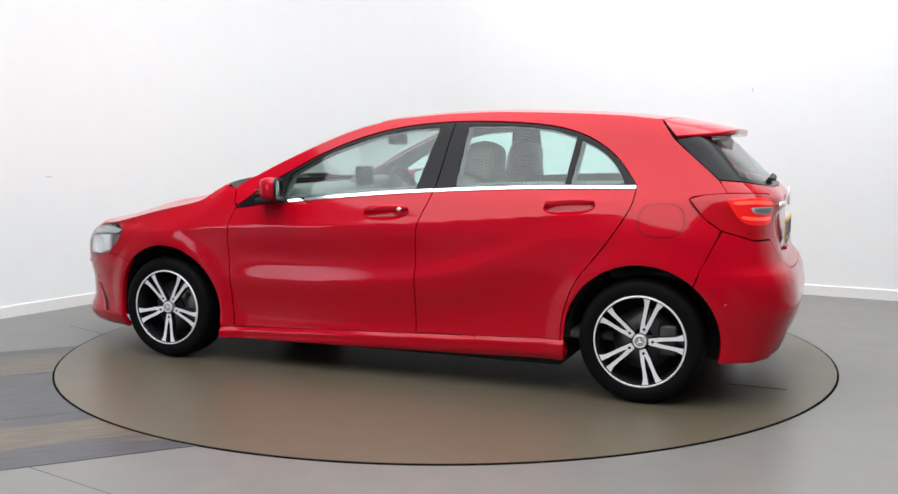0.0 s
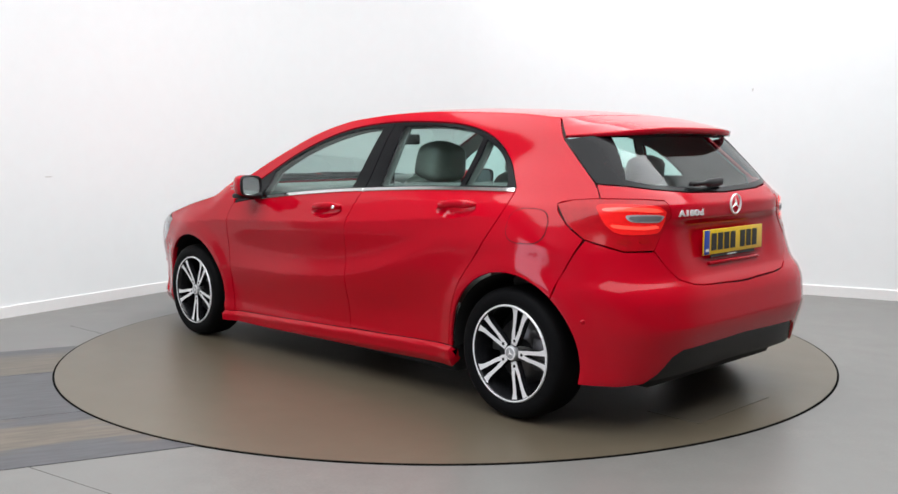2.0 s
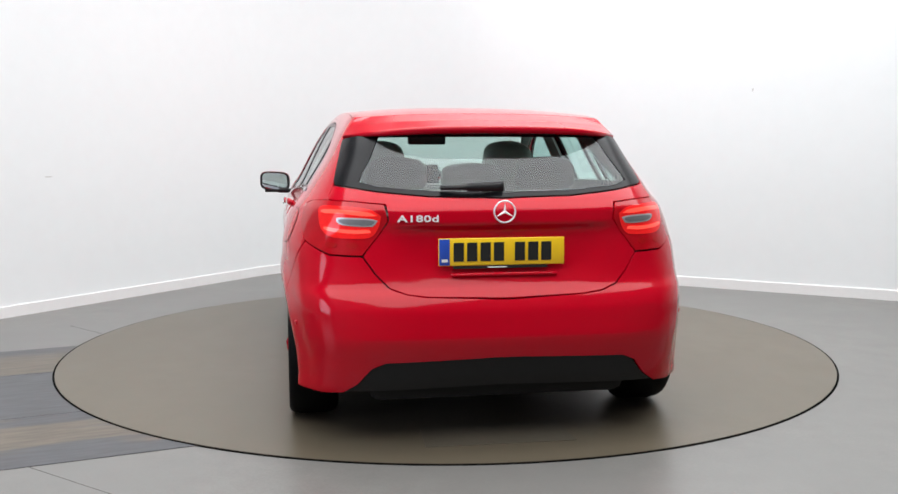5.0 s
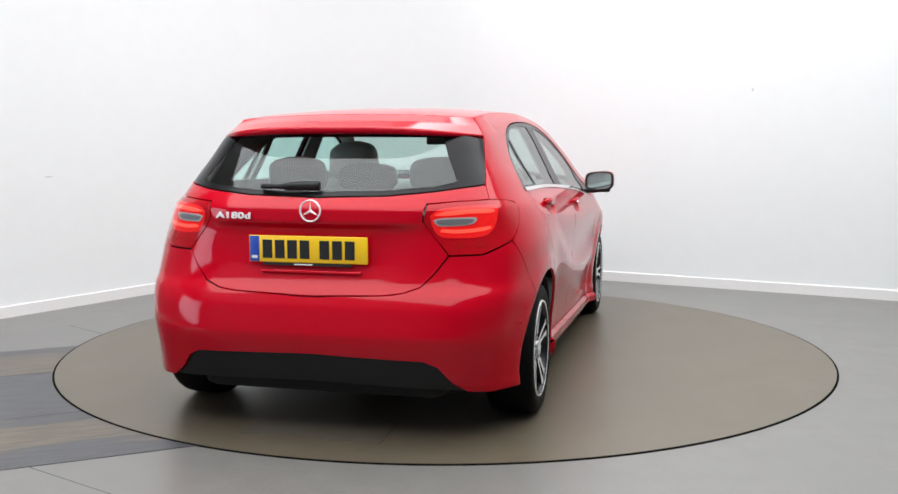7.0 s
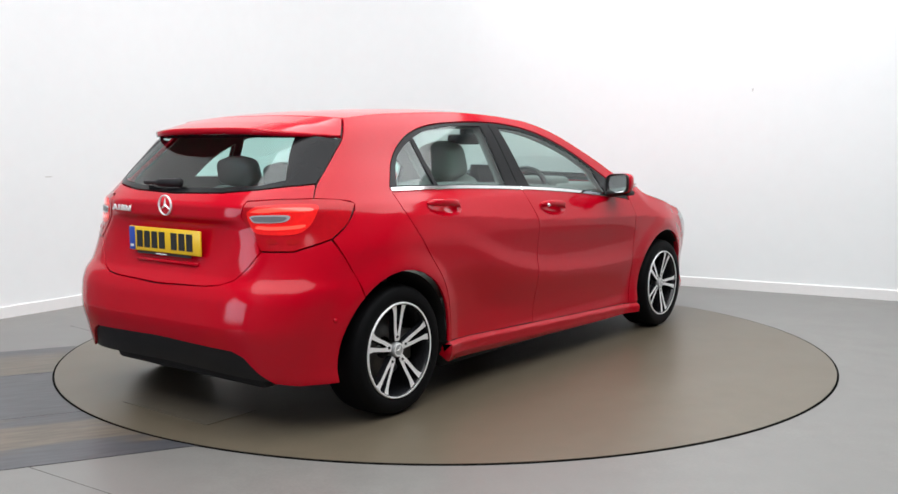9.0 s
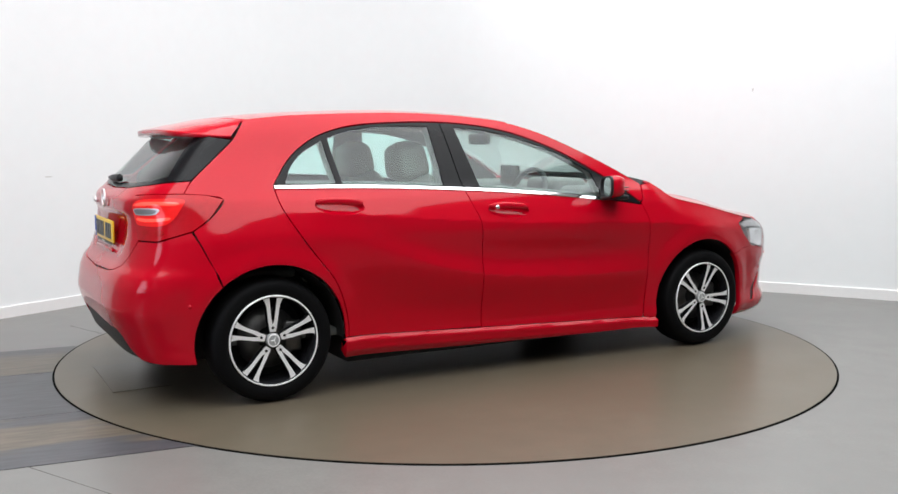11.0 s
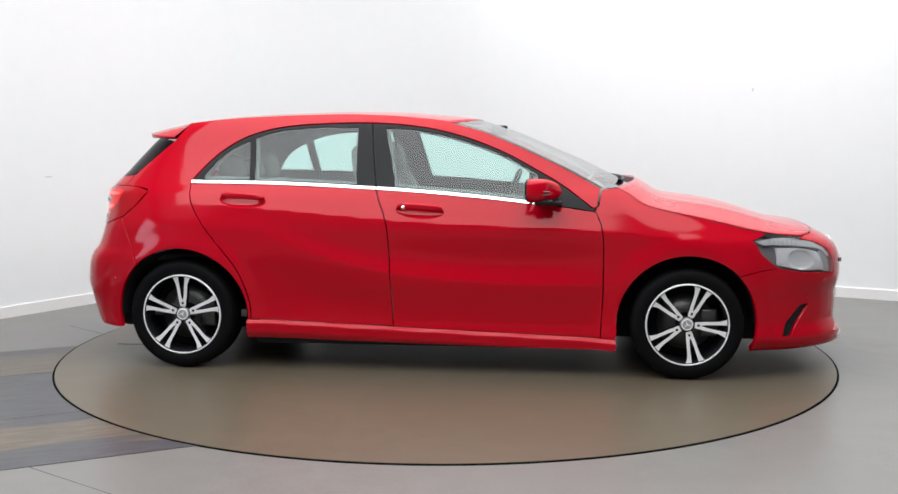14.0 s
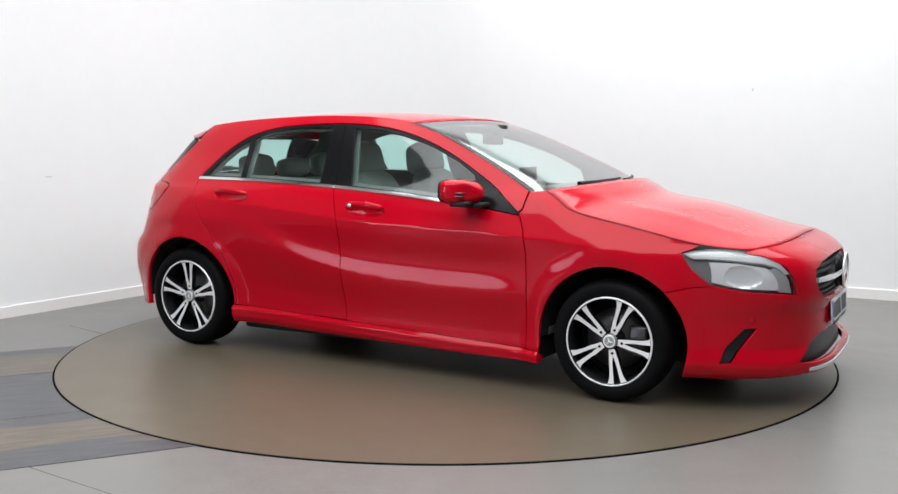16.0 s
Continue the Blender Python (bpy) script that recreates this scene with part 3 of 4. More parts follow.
skin("window_border", both(glass_top[::-1] + glass_low[::-1]), TAIL, BLACK_GLOSS, tailgate, holes=[clear], depth=0.008, label="black rear window border")
skin("rear_window", clear, TAIL, GLASS, tailgate, lift=-0.002, gap=-0.004, depth=0.003, label="tinted rear window glass").visible_shadow = False
low_edge = [at_x(-1.71, 0.215, False), at_y(0.74, 0.212, False), at_y(0.655, 0.222, False), at_y(0.60, 0.262, False), at_y(0.545, 0.33, False), at_y(0.49, 0.354, False), (0.0, 0.366)]
rear_bumper = skin("rear_bumper", both([(0.0, 0.604)] + hatch_low[-2::-1] + [at_x(-1.835, 0.775, False), at_x(-1.705, 0.822, False), at_x(-1.645, 0.70, False), at_x(-1.612, 0.63, False)]
                   + [at_x(*p, False) for p in arc(-AXLE, HUB_Z, ARCH_R, 131, 193, 14)] + low_edge), TAIL, PAINT, car, depth=0.03, h=0.014, gap=0.0025)
skin("bumper_valance", both(low_edge[:1:-1] + [at_y(0.57, 0.222, False), (0.0, 0.235)]), TAIL, BLACK_PLASTIC, rear_bumper, lift=-0.012, depth=0.06, label="black plastic lower valance")
for s in (-1, 1):
    bm = lathe([(0.0, 0.004), (0.008, 0.004), (0.010, 0.0)], 14)
    g, z = at_x(-1.735, 0.487, False)
    x, y, z = (float(c) for c in TAIL(s * g, z))
    bmesh.ops.transform(bm, matrix=pose(x, y, z, 0, 0, 35 * s if s > 0 else 145), verts=bm.verts)
    part("parking_sensor", bm, PAINT, rear_bumper)

# dark sheet added inside the tail so no light shows through the seams
skin("seam_backing", both([(0.0, 0.86), at_y(0.5, 0.87, False), at_x(-1.63, 0.87, False), at_x(-1.60, 0.72, False), at_x(-1.66, 0.56, False), at_y(0.5, 0.45, False), (0.0, 0.45)]), TAIL, DARK, car, lift=-0.022, gap=0, h=0.03)

# rear lamps
for s in (1, -1):
    m = s < 0
    outline = [at_x(-1.553, 0.966, False), at_x(-1.62, 0.985, False), at_x(-1.715, 0.990, False), at_y(0.60, 0.987, False), at_y(0.482, 0.977, False), at_y(0.470, 0.915, False),
               at_y(0.50, 0.865, False), at_y(0.572, 0.776, False), at_x(-1.835, 0.778, False), at_x(-1.70, 0.826, False), at_x(-1.62, 0.886, False)]
    lamp = skin("tail_lamp", outline, TAIL, RED_DARK, car, mirror=m, lift=0.003, h=0.02, gap=0.001, label="red wraparound tail lamp")

    def lens(name, points, mat, lift, label=""):
        """A rounded lens shape on the lamp, from its corners in y and z."""
        loop = [at_y(y, z, False) for y, z in spline(points + points[:1], 5)[:-1]]
        return skin(name, loop, TAIL, mat, lamp, mirror=m, lift=lift, gap=0, h=0.014, depth=0.004, label=label)
    lens("lens_band", [(0.495, 0.935), (0.535, 0.958), (0.62, 0.966), (0.72, 0.966), (0.735, 0.93), (0.725, 0.875), (0.69, 0.846), (0.60, 0.842), (0.535, 0.850), (0.505, 0.89)], RED_LENS, 0.005, "bright red light band")
    lens("lens_strip", [(0.512, 0.936), (0.55, 0.950), (0.64, 0.955), (0.715, 0.953), (0.715, 0.940), (0.64, 0.940), (0.56, 0.934)], RED_BAND, 0.0075)
    lens("lens_strip", [(0.535, 0.868), (0.60, 0.862), (0.70, 0.870), (0.712, 0.886), (0.66, 0.880), (0.60, 0.877), (0.545, 0.879)], RED_BAND, 0.0075)
    lens("lens_outline", [(0.508, 0.917), (0.54, 0.924), (0.64, 0.926), (0.665, 0.921), (0.66, 0.904), (0.63, 0.894), (0.54, 0.892), (0.520, 0.900)], BROW, 0.0075, "pale lens outline")
    lens("reversing_lens", [(0.518, 0.914), (0.545, 0.919), (0.63, 0.920), (0.655, 0.916), (0.650, 0.906), (0.625, 0.899), (0.545, 0.898), (0.527, 0.903)], BEZEL, 0.0095, "clear grey reversing lens")
    for y in (0.61, 0.69):
        lens("fog_reflector", [(y + 0.024 * math.cos(a), 0.815 + 0.011 * math.sin(a)) for a in np.linspace(0, 2 * math.pi, 8, endpoint=False)], RED_FOG, 0.005)

# nose: bumper with grille, intakes and lamps
top_edge = [(0.0, 0.772)] + [at_y(y, 0.739 + 0.033 * (1 - (y / 0.72) ** 2.3), True) for y in (0.15, 0.3, 0.45, 0.58, 0.68)]
lamp_line = [at_x(1.93, 0.732, True), at_y(0.675, 0.712, True), at_y(0.632, 0.672, True), at_y(0.606, 0.60, True), at_y(0.594, 0.537, True), at_y(0.66, 0.545, True), at_x(1.96, 0.556, True), at_x(1.815, 0.582, True)]
lip = [at_x(1.70, 0.145, True), at_x(1.85, 0.142, True), at_x(2.02, 0.15, True), at_y(0.5, 0.165, True), at_y(0.3, 0.172, True), (0.0, 0.175)]
grille_hole = [(0.0, 0.682), at_y(0.2, 0.680, True), at_y(0.36, 0.670, True), at_y(0.455, 0.645, True), at_y(0.475, 0.61, True), at_y(0.45, 0.545, True), at_y(0.40, 0.505, True), at_y(0.3, 0.492, True), (0.0, 0.488)]
intake = [(0.0, 0.335), at_y(0.3, 0.335, True), at_y(0.42, 0.325, True), at_y(0.50, 0.275, True), at_y(0.585, 0.225, True), at_y(0.5, 0.212, True), (0.0, 0.21)]
slit = [at_y(0.735, 0.385, True), at_y(0.705, 0.388, True), at_y(0.735, 0.30, True), at_x(1.895, 0.228, True), at_x(1.845, 0.222, True), at_x(1.87, 0.30, True)]
front_bumper = skin("front_bumper", both(top_edge + lamp_line + [at_x(1.72, 0.57, True)] + [at_x(*p, True) for p in arc(AXLE, HUB_Z - 0.006, ARCH_R - 0.006, 45, -24, 14)] + lip), NOSE, PAINT, car,
                    holes=[both(grille_hole), both(intake), slit, [(-g, z) for g, z in slit]], depth=0.03, h=0.024, gap=0.0018)
back = lambda d: (lambda g, z: (lambda p: (p[0] - d, p[1], p[2]))(NOSE(g, z)))
skin("grille_mesh", both(grille_hole), back(0.055), BLACK_PLASTIC, front_bumper, gap=-0.01, label="black radiator grille")
for k in range(8):
    z = 0.502 + 0.0245 * k
    if 0.57 < z < 0.61:
        continue
    w = 0.44 if 0.53 < z < 0.66 else 0.38
    gs = np.linspace(-w, w, 24)
    skin("grille_slat", [at_y(y, z + 0.006, True) for y in gs] + [at_y(y, z - 0.006, True) for y in gs[::-1]], back(0.022), BLACK_PLASTIC, front_bumper, gap=0, h=0.04, depth=0.02)
gs = np.linspace(0.07, 0.475, 14)
for s in (-1, 1):
    skin("grille_blade", [at_y(s * y, 0.602 + 0.004 * y, True) for y in gs] + [at_y(s * y, 0.578 + 0.012 * y, True) for y in gs[::-1]], NOSE, CHROME, front_bumper, gap=0, h=0.03, lift=0.012, depth=0.03, label="silver grille blade")
skin("lower_intake", both(intake), back(0.05), BLACK_PLASTIC, front_bumper, gap=-0.01, label="black lower air intake")
for s in (slit, [(-g, z) for g, z in slit]):
    skin("side_intake", s, back(0.02), BLACK_PLASTIC, front_bumper, gap=-0.006, label="black slanted side intake")
ls = np.linspace(-0.52, 0.52, 24)
skin("lip_trim", [at_y(y, 0.192, True) for y in ls] + [at_y(y, 0.176, True) for y in ls[::-1]], NOSE, CHROME, front_bumper, lift=0.005, gap=0, depth=0.01, label="silver splitter strip")


def star(parent, m, r):
    """The maker's mark as a plain ring with three bars."""
    ring = part("badge_ring", lathe([(r, 0.0), (r * 0.97, 0.008), (r * 0.88, 0.008), (r * 0.85, 0.0)], 40, True), ALLOY, parent, "round chrome badge ring")
    ring.matrix_local = m
    for k in range(3):
        bm = bmesh.new()
        a = [bm.verts.new(v) for v in ((-r * 0.13, 0.002, 0), (r * 0.13, 0.002, 0), (0, 0.002, r * 0.9), (0, 0.012, 0.0))]
        for f in ((0, 1, 3), (1, 2, 3), (2, 0, 3), (2, 1, 0)):
            bm.faces.new([a[i] for i in f])
        bmesh.ops.rotate(bm, matrix=Matrix.Rotation(radians(120 * k), 3, "Y"), verts=bm.verts)
        part("badge_bar", bm, ALLOY, ring)
    return ring


# the local y axis of a badge or plate points away from the car
g0 = float(NOSE(0.0, 0.59)[0])
star(front_bumper, pose(g0 + 0.016, 0, 0.592, 0, 0, -90), 0.092)
part("badge_disc", (lambda b: (bmesh.ops.transform(b, matrix=pose(g0 + 0.010, 0, 0.592, 0, 0, -90), verts=b.verts), b)[1])(lathe([(0.0, 0.004), (0.08, 0.0), (0.085, -0.03)], 32)), BLACK_GLOSS, front_bumper)
star(tailgate, pose(float(TAIL(0.0, 0.907)[0]) - 0.006, 0, 0.950, 0, 0, 90), 0.047)


def number_plate(parent, m, face):
    """A plate whose characters stand as plain bars."""
    plate = part("number_plate", block(-0.26, 0.26, -0.004, 0.004, -0.0555, 0.0555, 0.003), face, parent, "number plate with plain dark bars")
    plate.matrix_local = m
    part("plate_band", block(0.215, 0.257, 0.0, 0.006, -0.053, 0.053, 0.001), PLATE_B, plate, "blue end band")
    part("plate_mark", block(0.223, 0.248, 0.004, 0.0075, -0.040, -0.028), PLATE_W, plate)
    for i, x in enumerate((0.178, 0.123, 0.068, 0.013, -0.074, -0.129, -0.184)):
        part("plate_bar", block(x - 0.021, x + 0.021, 0.002, 0.0062, -0.038, 0.038), PLATE_K, plate)
    part("plate_maker_strip", block(-0.19, 0.20, 0.0, 0.0045, -0.068, -0.057), PLATE_K, plate)
    part("plate_small_print", block(-0.02, 0.06, 0.003, 0.0055, -0.065, -0.060), PLATE_W, plate)
    return plate


number_plate(tailgate, pose(-1.950, 0.012, 0.790, 0, 0, 90), PLATE_Y)
number_plate(front_bumper, pose(float(NOSE(0.0, 0.42)[0]) + 0.012, 0, 0.415, 4, 0, -90), PLATE_W)
# handle ledge under the plate, badge lettering
part("tailgate_ledge", block(-1.958, -1.92, -0.22, 0.22, 0.690, 0.704, 0.006, 3), PAINT, tailgate)
txt = bpy.data.curves.new("lettering", "FONT")
txt.body, txt.size, txt.extrude, txt.align_x, txt.align_y = "A180d", 0.047, 0.003, "LEFT", "CENTER"
txt.offset, txt.space_character = 0.0012, 1.08
tob = new("lettering", txt)
deps = bpy.context.evaluated_depsgraph_get()
tmesh = bpy.data.meshes.new_from_object(tob.evaluated_get(deps))
bpy.data.objects.remove(tob)
tmesh.transform(Matrix.Diagonal((1.25, 0.78, 1, 1)))
tmesh.materials.clear()
letters = part("model_lettering", tmesh, ALLOY, tailgate, "raised chrome model lettering")
la, lb = (Vector([float(c) for c in TAIL(at_y(y, 0.924, False)[0], 0.924)]) for y in (0.432, 0.27))
lx = (lb - la).normalized()
lz = lx.cross(Vector((0, 0, 1)))
letters.matrix_local = Matrix.Translation(la + lz * 0.008) @ Matrix((lx, Vector((0, 0, 1)), lz)).transposed().to_4x4()

# rear wiper
bm = bmesh.new()
last = None
for i in range(12):
    s = i / 11
    y = -0.01 + 0.26 * s
    z = 1.048 - 0.004 * s
    x = float(end_point(y, z, False)) - 0.028 - 0.012 * math.sin(s * math.pi)
    r = 0.020 - 0.004 * s if s < 0.55 else 0.010
    ring = [bm.verts.new((x + 0.014 * math.cos(a), y, z + r * math.sin(a))) for a in np.linspace(0, 2 * math.pi, 8, endpoint=False)]
    if last:
        for k in range(8):
            bm.faces.new((last[k], last[(k + 1) % 8], ring[(k + 1) % 8], ring[k]))
    else:
        bm.faces.new(ring)
    last = ring
bm.faces.new(last)
bmesh.ops.recalc_face_normals(bm, faces=bm.faces)
part("rear_wiper", smooth(bm), BLACK_PLASTIC, tailgate, "black rear wiper arm")

# washer flaps and sensors on the front bumper, towing-eye cover
for s in (1, -1):
    xs = [at_y(y, z, True) for y, z in ((0.60, 0.512), (0.66, 0.516), (0.665, 0.503), (0.605, 0.499))]
    skin("washer_flap", xs, NOSE, PAINT, front_bumper, mirror=s < 0, h=0.02, gap=0, lift=0.004, depth=0.006)
    for y, z in ((0.72, 0.425), (0.36, 0.44)):
        bm = lathe([(0.0, 0.004), (0.008, 0.004), (0.010, 0.0)], 14)
        g = at_y(y, z, True)[0]
        px_, py_, pz_ = (float(c) for c in NOSE(s * g, z))
        bmesh.ops.transform(bm, matrix=pose(px_, py_, pz_, 0, 0, -90 + s * (55 if y > 0.5 else 12)), verts=bm.verts)
        part("parking_sensor", bm, PAINT, front_bumper)

# headlamps: a deep bowl, reflectors, a bezel and a clear cover
for s in (1, -1):
    m = s < 0
    outline = [at_x(1.68, 0.728, True), at_x(1.76, 0.750, True), at_x(1.85, 0.748, True), at_x(1.925, 0.738, True)] + lamp_line[1:] + [at_x(1.73, 0.652, True)]
    bowl = skin("headlamp", outline, back(0.075), BEZEL, car, mirror=m, h=0.02, gap=-0.002, label="clear headlamp with chrome reflectors")
    skin("lamp_cover", outline, NOSE, LENS, bowl, mirror=m, h=0.02, depth=0.05, label="clear plastic cover").visible_shadow = False
    top = [at_x(1.70, 0.722, True), at_x(1.78, 0.736, True), at_x(1.85, 0.737, True), at_x(1.92, 0.728, True), at_y(0.67, 0.708, True), at_y(0.637, 0.675, True), at_y(0.618, 0.635, True),
           at_y(0.632, 0.630, True), at_y(0.655, 0.662, True), at_y(0.69, 0.682, True), at_x(1.90, 0.699, True), at_x(1.80, 0.704, True), at_x(1.74, 0.702, True)]
    skin("lamp_brow", top, back(0.012), BROW, bowl, mirror=m, gap=0, h=0.02, depth=0.03, label="silver daylight strip")
    side = [at_y(0.640, 0.672, True), at_y(0.616, 0.60, True), at_y(0.605, 0.546, True), at_y(0.655, 0.553, True), at_y(0.660, 0.60, True), at_y(0.680, 0.655, True)]
    skin("lamp_bezel", side, back(0.020), LAMP_GREY, bowl, mirror=m, gap=0, h=0.02, depth=0.05, label="grey lamp bezel")
    for k in range(7):
        x0 = 1.765 + 0.024 * k
        skin("brow_rib", [at_x(x0, 0.734, True), at_x(x0 + 0.004, 0.734, True), at_x(x0 + 0.010, 0.703, True), at_x(x0 + 0.006, 0.703, True)], back(0.012), LAMP_GREY, bowl, mirror=m, gap=0, h=0.02, lift=0.002, depth=0.002)
    pocket = [at_x(1.815, 0.688, True), at_x(1.93, 0.684, True), at_y(0.685, 0.662, True), at_y(0.652, 0.60, True), at_y(0.645, 0.560, True), at_x(1.95, 0.570, True), at_x(1.83, 0.598, True)]
    gc = at_x(1.962, 0.62, True)[0]

    def bowl_form(g, z):
        x, y, z = NOSE(g, z)
        dish = np.clip(1 - ((np.abs(g) - gc) / 0.085) ** 2 - ((z - 0.622) / 0.05) ** 2, 0, 1) ** 0.6
        return x - 0.022 - 0.018 * dish, y - 0.008 * dish, z
    skin("reflector", pocket, bowl_form, REFLECTOR, bowl, mirror=m, gap=0, h=0.009, depth=0.02, label="chrome reflector bowl")

# door mirrors
for s in (1, -1):
    bm = bmesh.new()
    rings = []
    for i, (x, k) in enumerate(((0.550, 0.93), (0.556, 1.0), (0.583, 1.03), (0.614, 1.0), (0.639, 0.88), (0.658, 0.66), (0.667, 0.3))):
        ring = []
        for a in np.linspace(0, 2 * math.pi, 24, endpoint=False):
            c, d = math.copysign(abs(math.cos(a)) ** 0.55, math.cos(a)), math.copysign(abs(math.sin(a)) ** 0.55, math.sin(a))
            ring.append(bm.verts.new((x - 0.031 * c, s * (0.946 + 0.092 * c * k), 0.983 + 0.060 * d * k + 0.006 * c)))
        if i:
            for k2 in range(24):
                bm.faces.new((rings[-1][k2], rings[-1][(k2 + 1) % 24], ring[(k2 + 1) % 24], ring[k2]))
        rings.append(ring)
    bm.faces.new(rings[-1])
    bmesh.ops.recalc_face_normals(bm, faces=bm.faces)
    housing = part("door_mirror", smooth(bm), PAINT, car, "red door mirror with black base")
    glass = bmesh.new()
    ring = []
    for a in np.linspace(0, 2 * math.pi, 24, endpoint=False):
        c, d = math.copysign(abs(math.cos(a)) ** 0.55, math.cos(a)), math.copysign(abs(math.sin(a)) ** 0.55, math.sin(a))
        ring.append(glass.verts.new((0.553 - 0.029 * c, s * (0.946 + 0.081 * c), 0.983 + 0.051 * d + 0.006 * c)))
    f = glass.faces.new(ring)
    f.normal_update()
    if f.normal.x > 0:
        f.normal_flip()
    part("mirror_glass", glass, MIRROR, housing, "silvered mirror glass")
    frame_bm = bmesh.new()
    loops = []
    for x, k in ((0.554, 1.012), (0.543, 1.0), (0.543, 0.87), (0.552, 0.86)):
        loop = []
        for a in np.linspace(0, 2 * math.pi, 24, endpoint=False):
            c, d = math.copysign(abs(math.cos(a)) ** 0.55, math.cos(a)), math.copysign(abs(math.sin(a)) ** 0.55, math.sin(a))
            loop.append(frame_bm.verts.new((x - 0.031 * c, s * (0.946 + 0.092 * c * k), 0.983 + 0.060 * d * k + 0.006 * c)))
        if loops:
            for q in range(24):
                frame_bm.faces.new((loops[-1][q], loops[-1][(q + 1) % 24], loop[(q + 1) % 24], loop[q]))
        loops.append(loop)
    bmesh.ops.recalc_face_normals(frame_bm, faces=frame_bm.faces)
    part("mirror_frame", smooth(frame_bm), BLACK_PLASTIC, housing, "black plastic mirror surround")
    part("mirror_foot", block(0.60, 0.70, min(s * 0.80, s * 0.93), max(s * 0.80, s * 0.93), 0.905, 0.93, 0.008), BLACK_PLASTIC, housing, "black plastic foot")
    part("mirror_shell_base", block(0.560, 0.655, min(s * 0.862, s * 1.012), max(s * 0.862, s * 1.012), 0.912, 0.940, 0.010), BLACK_PLASTIC, housing)
    for z in (0.962, 0.978):
        part("indicator", block(0.555, 0.640, min(s * 0.985, s * 1.028), max(s * 0.985, s * 1.028), z, z + 0.007, 0.003, 2), AMBER, housing, "slim dark indicator slit")

# ---- wheels ----
def wheel(x, s, turn, k=1.0, y=0.766):
    w = part("wheel", lathe([(0.205, -0.10), (0.214, -0.104), (0.24, -0.108), (0.268, -0.108), (0.284, -0.098), (0.293, -0.082), (0.2975, -0.05), (0.298, 0.0), (0.2975, 0.05), (0.293, 0.082),
                             (0.284, 0.098), (0.268, 0.107), (0.24, 0.107), (0.222, 0.101), (0.214, 0.094), (0.205, 0.08)], 72, True), RUBBER, car, "black tyre on two-tone alloy rim")
    w.matrix_local = pose(x, s * y, 0.298 * k, 0, 0, 0 if s > 0 else 180) @ Matrix.Diagonal((k, 1, k, 1))
    # the local y axis points outwards
    for y in (-0.045, -0.015, 0.015, 0.045):
        part("tread_groove", lathe([(0.2965, y - 0.004), (0.2975, y), (0.2965, y + 0.004)], 48), DARK, w)
    rim = part("rim", lathe([(0.219, 0.098), (0.216, 0.104), (0.210, 0.104), (0.206, 0.098), (0.200, 0.06), (0.195, -0.06), (0.20, -0.09)], 64), ALLOY_DARK, w, "gloss black alloy rim")
    part("rim_lip", lathe([(0.2195, 0.096), (0.2175, 0.106), (0.2115, 0.106), (0.2075, 0.100)], 64), ALLOY, rim, "machined silver rim lip")
    part("rim_back", lathe([(0.0, -0.02), (0.06, -0.02), (0.19, -0.05), (0.2, -0.06)], 40), DARK, rim)
    part("brake_disc", lathe([(0.05, 0.0), (0.148, 0.0), (0.148, -0.02)], 48), STEEL, w, "grey steel brake disc")
    part("brake_caliper", block(-0.165, -0.075, 0.0, 0.03, -0.075, 0.075, 0.012), STEEL, w)
    for k in range(5):
        a = radians(turn + 72 * k)
        bm = bmesh.new()
        for e in (-1, 1):
            # one arm of the forked spoke: along r, from its inner edge to its outer edge
            rows = []
            for r, lo, hi in ((0.040, 0.0, 0.0150), (0.058, 0.0, 0.0185), (0.076, 0.0005, 0.0205), (0.088, 0.0040, 0.0235), (0.11, 0.0085, 0.0258), (0.14, 0.0118, 0.0292), (0.170, 0.0145, 0.0345), (0.192, 0.0168, 0.0435), (0.2085, 0.0185, 0.0580)):
                y = 0.082 + 0.016 * (r / 0.21) ** 1.5
                rows.append([bm.verts.new(v) for v in ((r, y, e * lo), (r, y, e * hi), (r, y - 0.030, e * (hi + 0.002)), (r, y - 0.030, e * max(0, lo - 0.002)))])
            for p, q in zip(rows, rows[1:]):
                for j in range(4):
                    f = bm.faces.new((p[j], p[(j + 1) % 4], q[(j + 1) % 4], q[j]))
                    f.material_index = 0 if j == 0 else 1
            bm.faces.new(rows[0]).material_index = 1
        bmesh.ops.recalc_face_normals(bm, faces=bm.faces)
        bmesh.ops.rotate(bm, matrix=Matrix.Rotation(-a, 3, "Y"), verts=bm.verts)
        me = bpy.data.meshes.new("spoke")
        bm.to_mesh(me)
        bm.free()
        me.materials.append(ALLOY)
        me.materials.append(ALLOY_DARK)
        part("spoke", me, ALLOY, rim, "forked silver-faced spoke")
        bolt = lathe([(0.0, 0.0), (0.0062, 0.0), (0.0068, -0.004)], 12)
        bmesh.ops.transform(bolt, matrix=pose(0.060 * math.cos(a), 0.0875, 0.060 * math.sin(a)), verts=bolt.verts)
        part("wheel_bolt", bolt, DARK, rim)
    cap = part("hub_cap", lathe([(0.0, 0.094), (0.022, 0.094), (0.030, 0.092), (0.034, 0.088), (0.035, 0.07)], 28), LAMP_GREY, rim, "round grey hub cap")
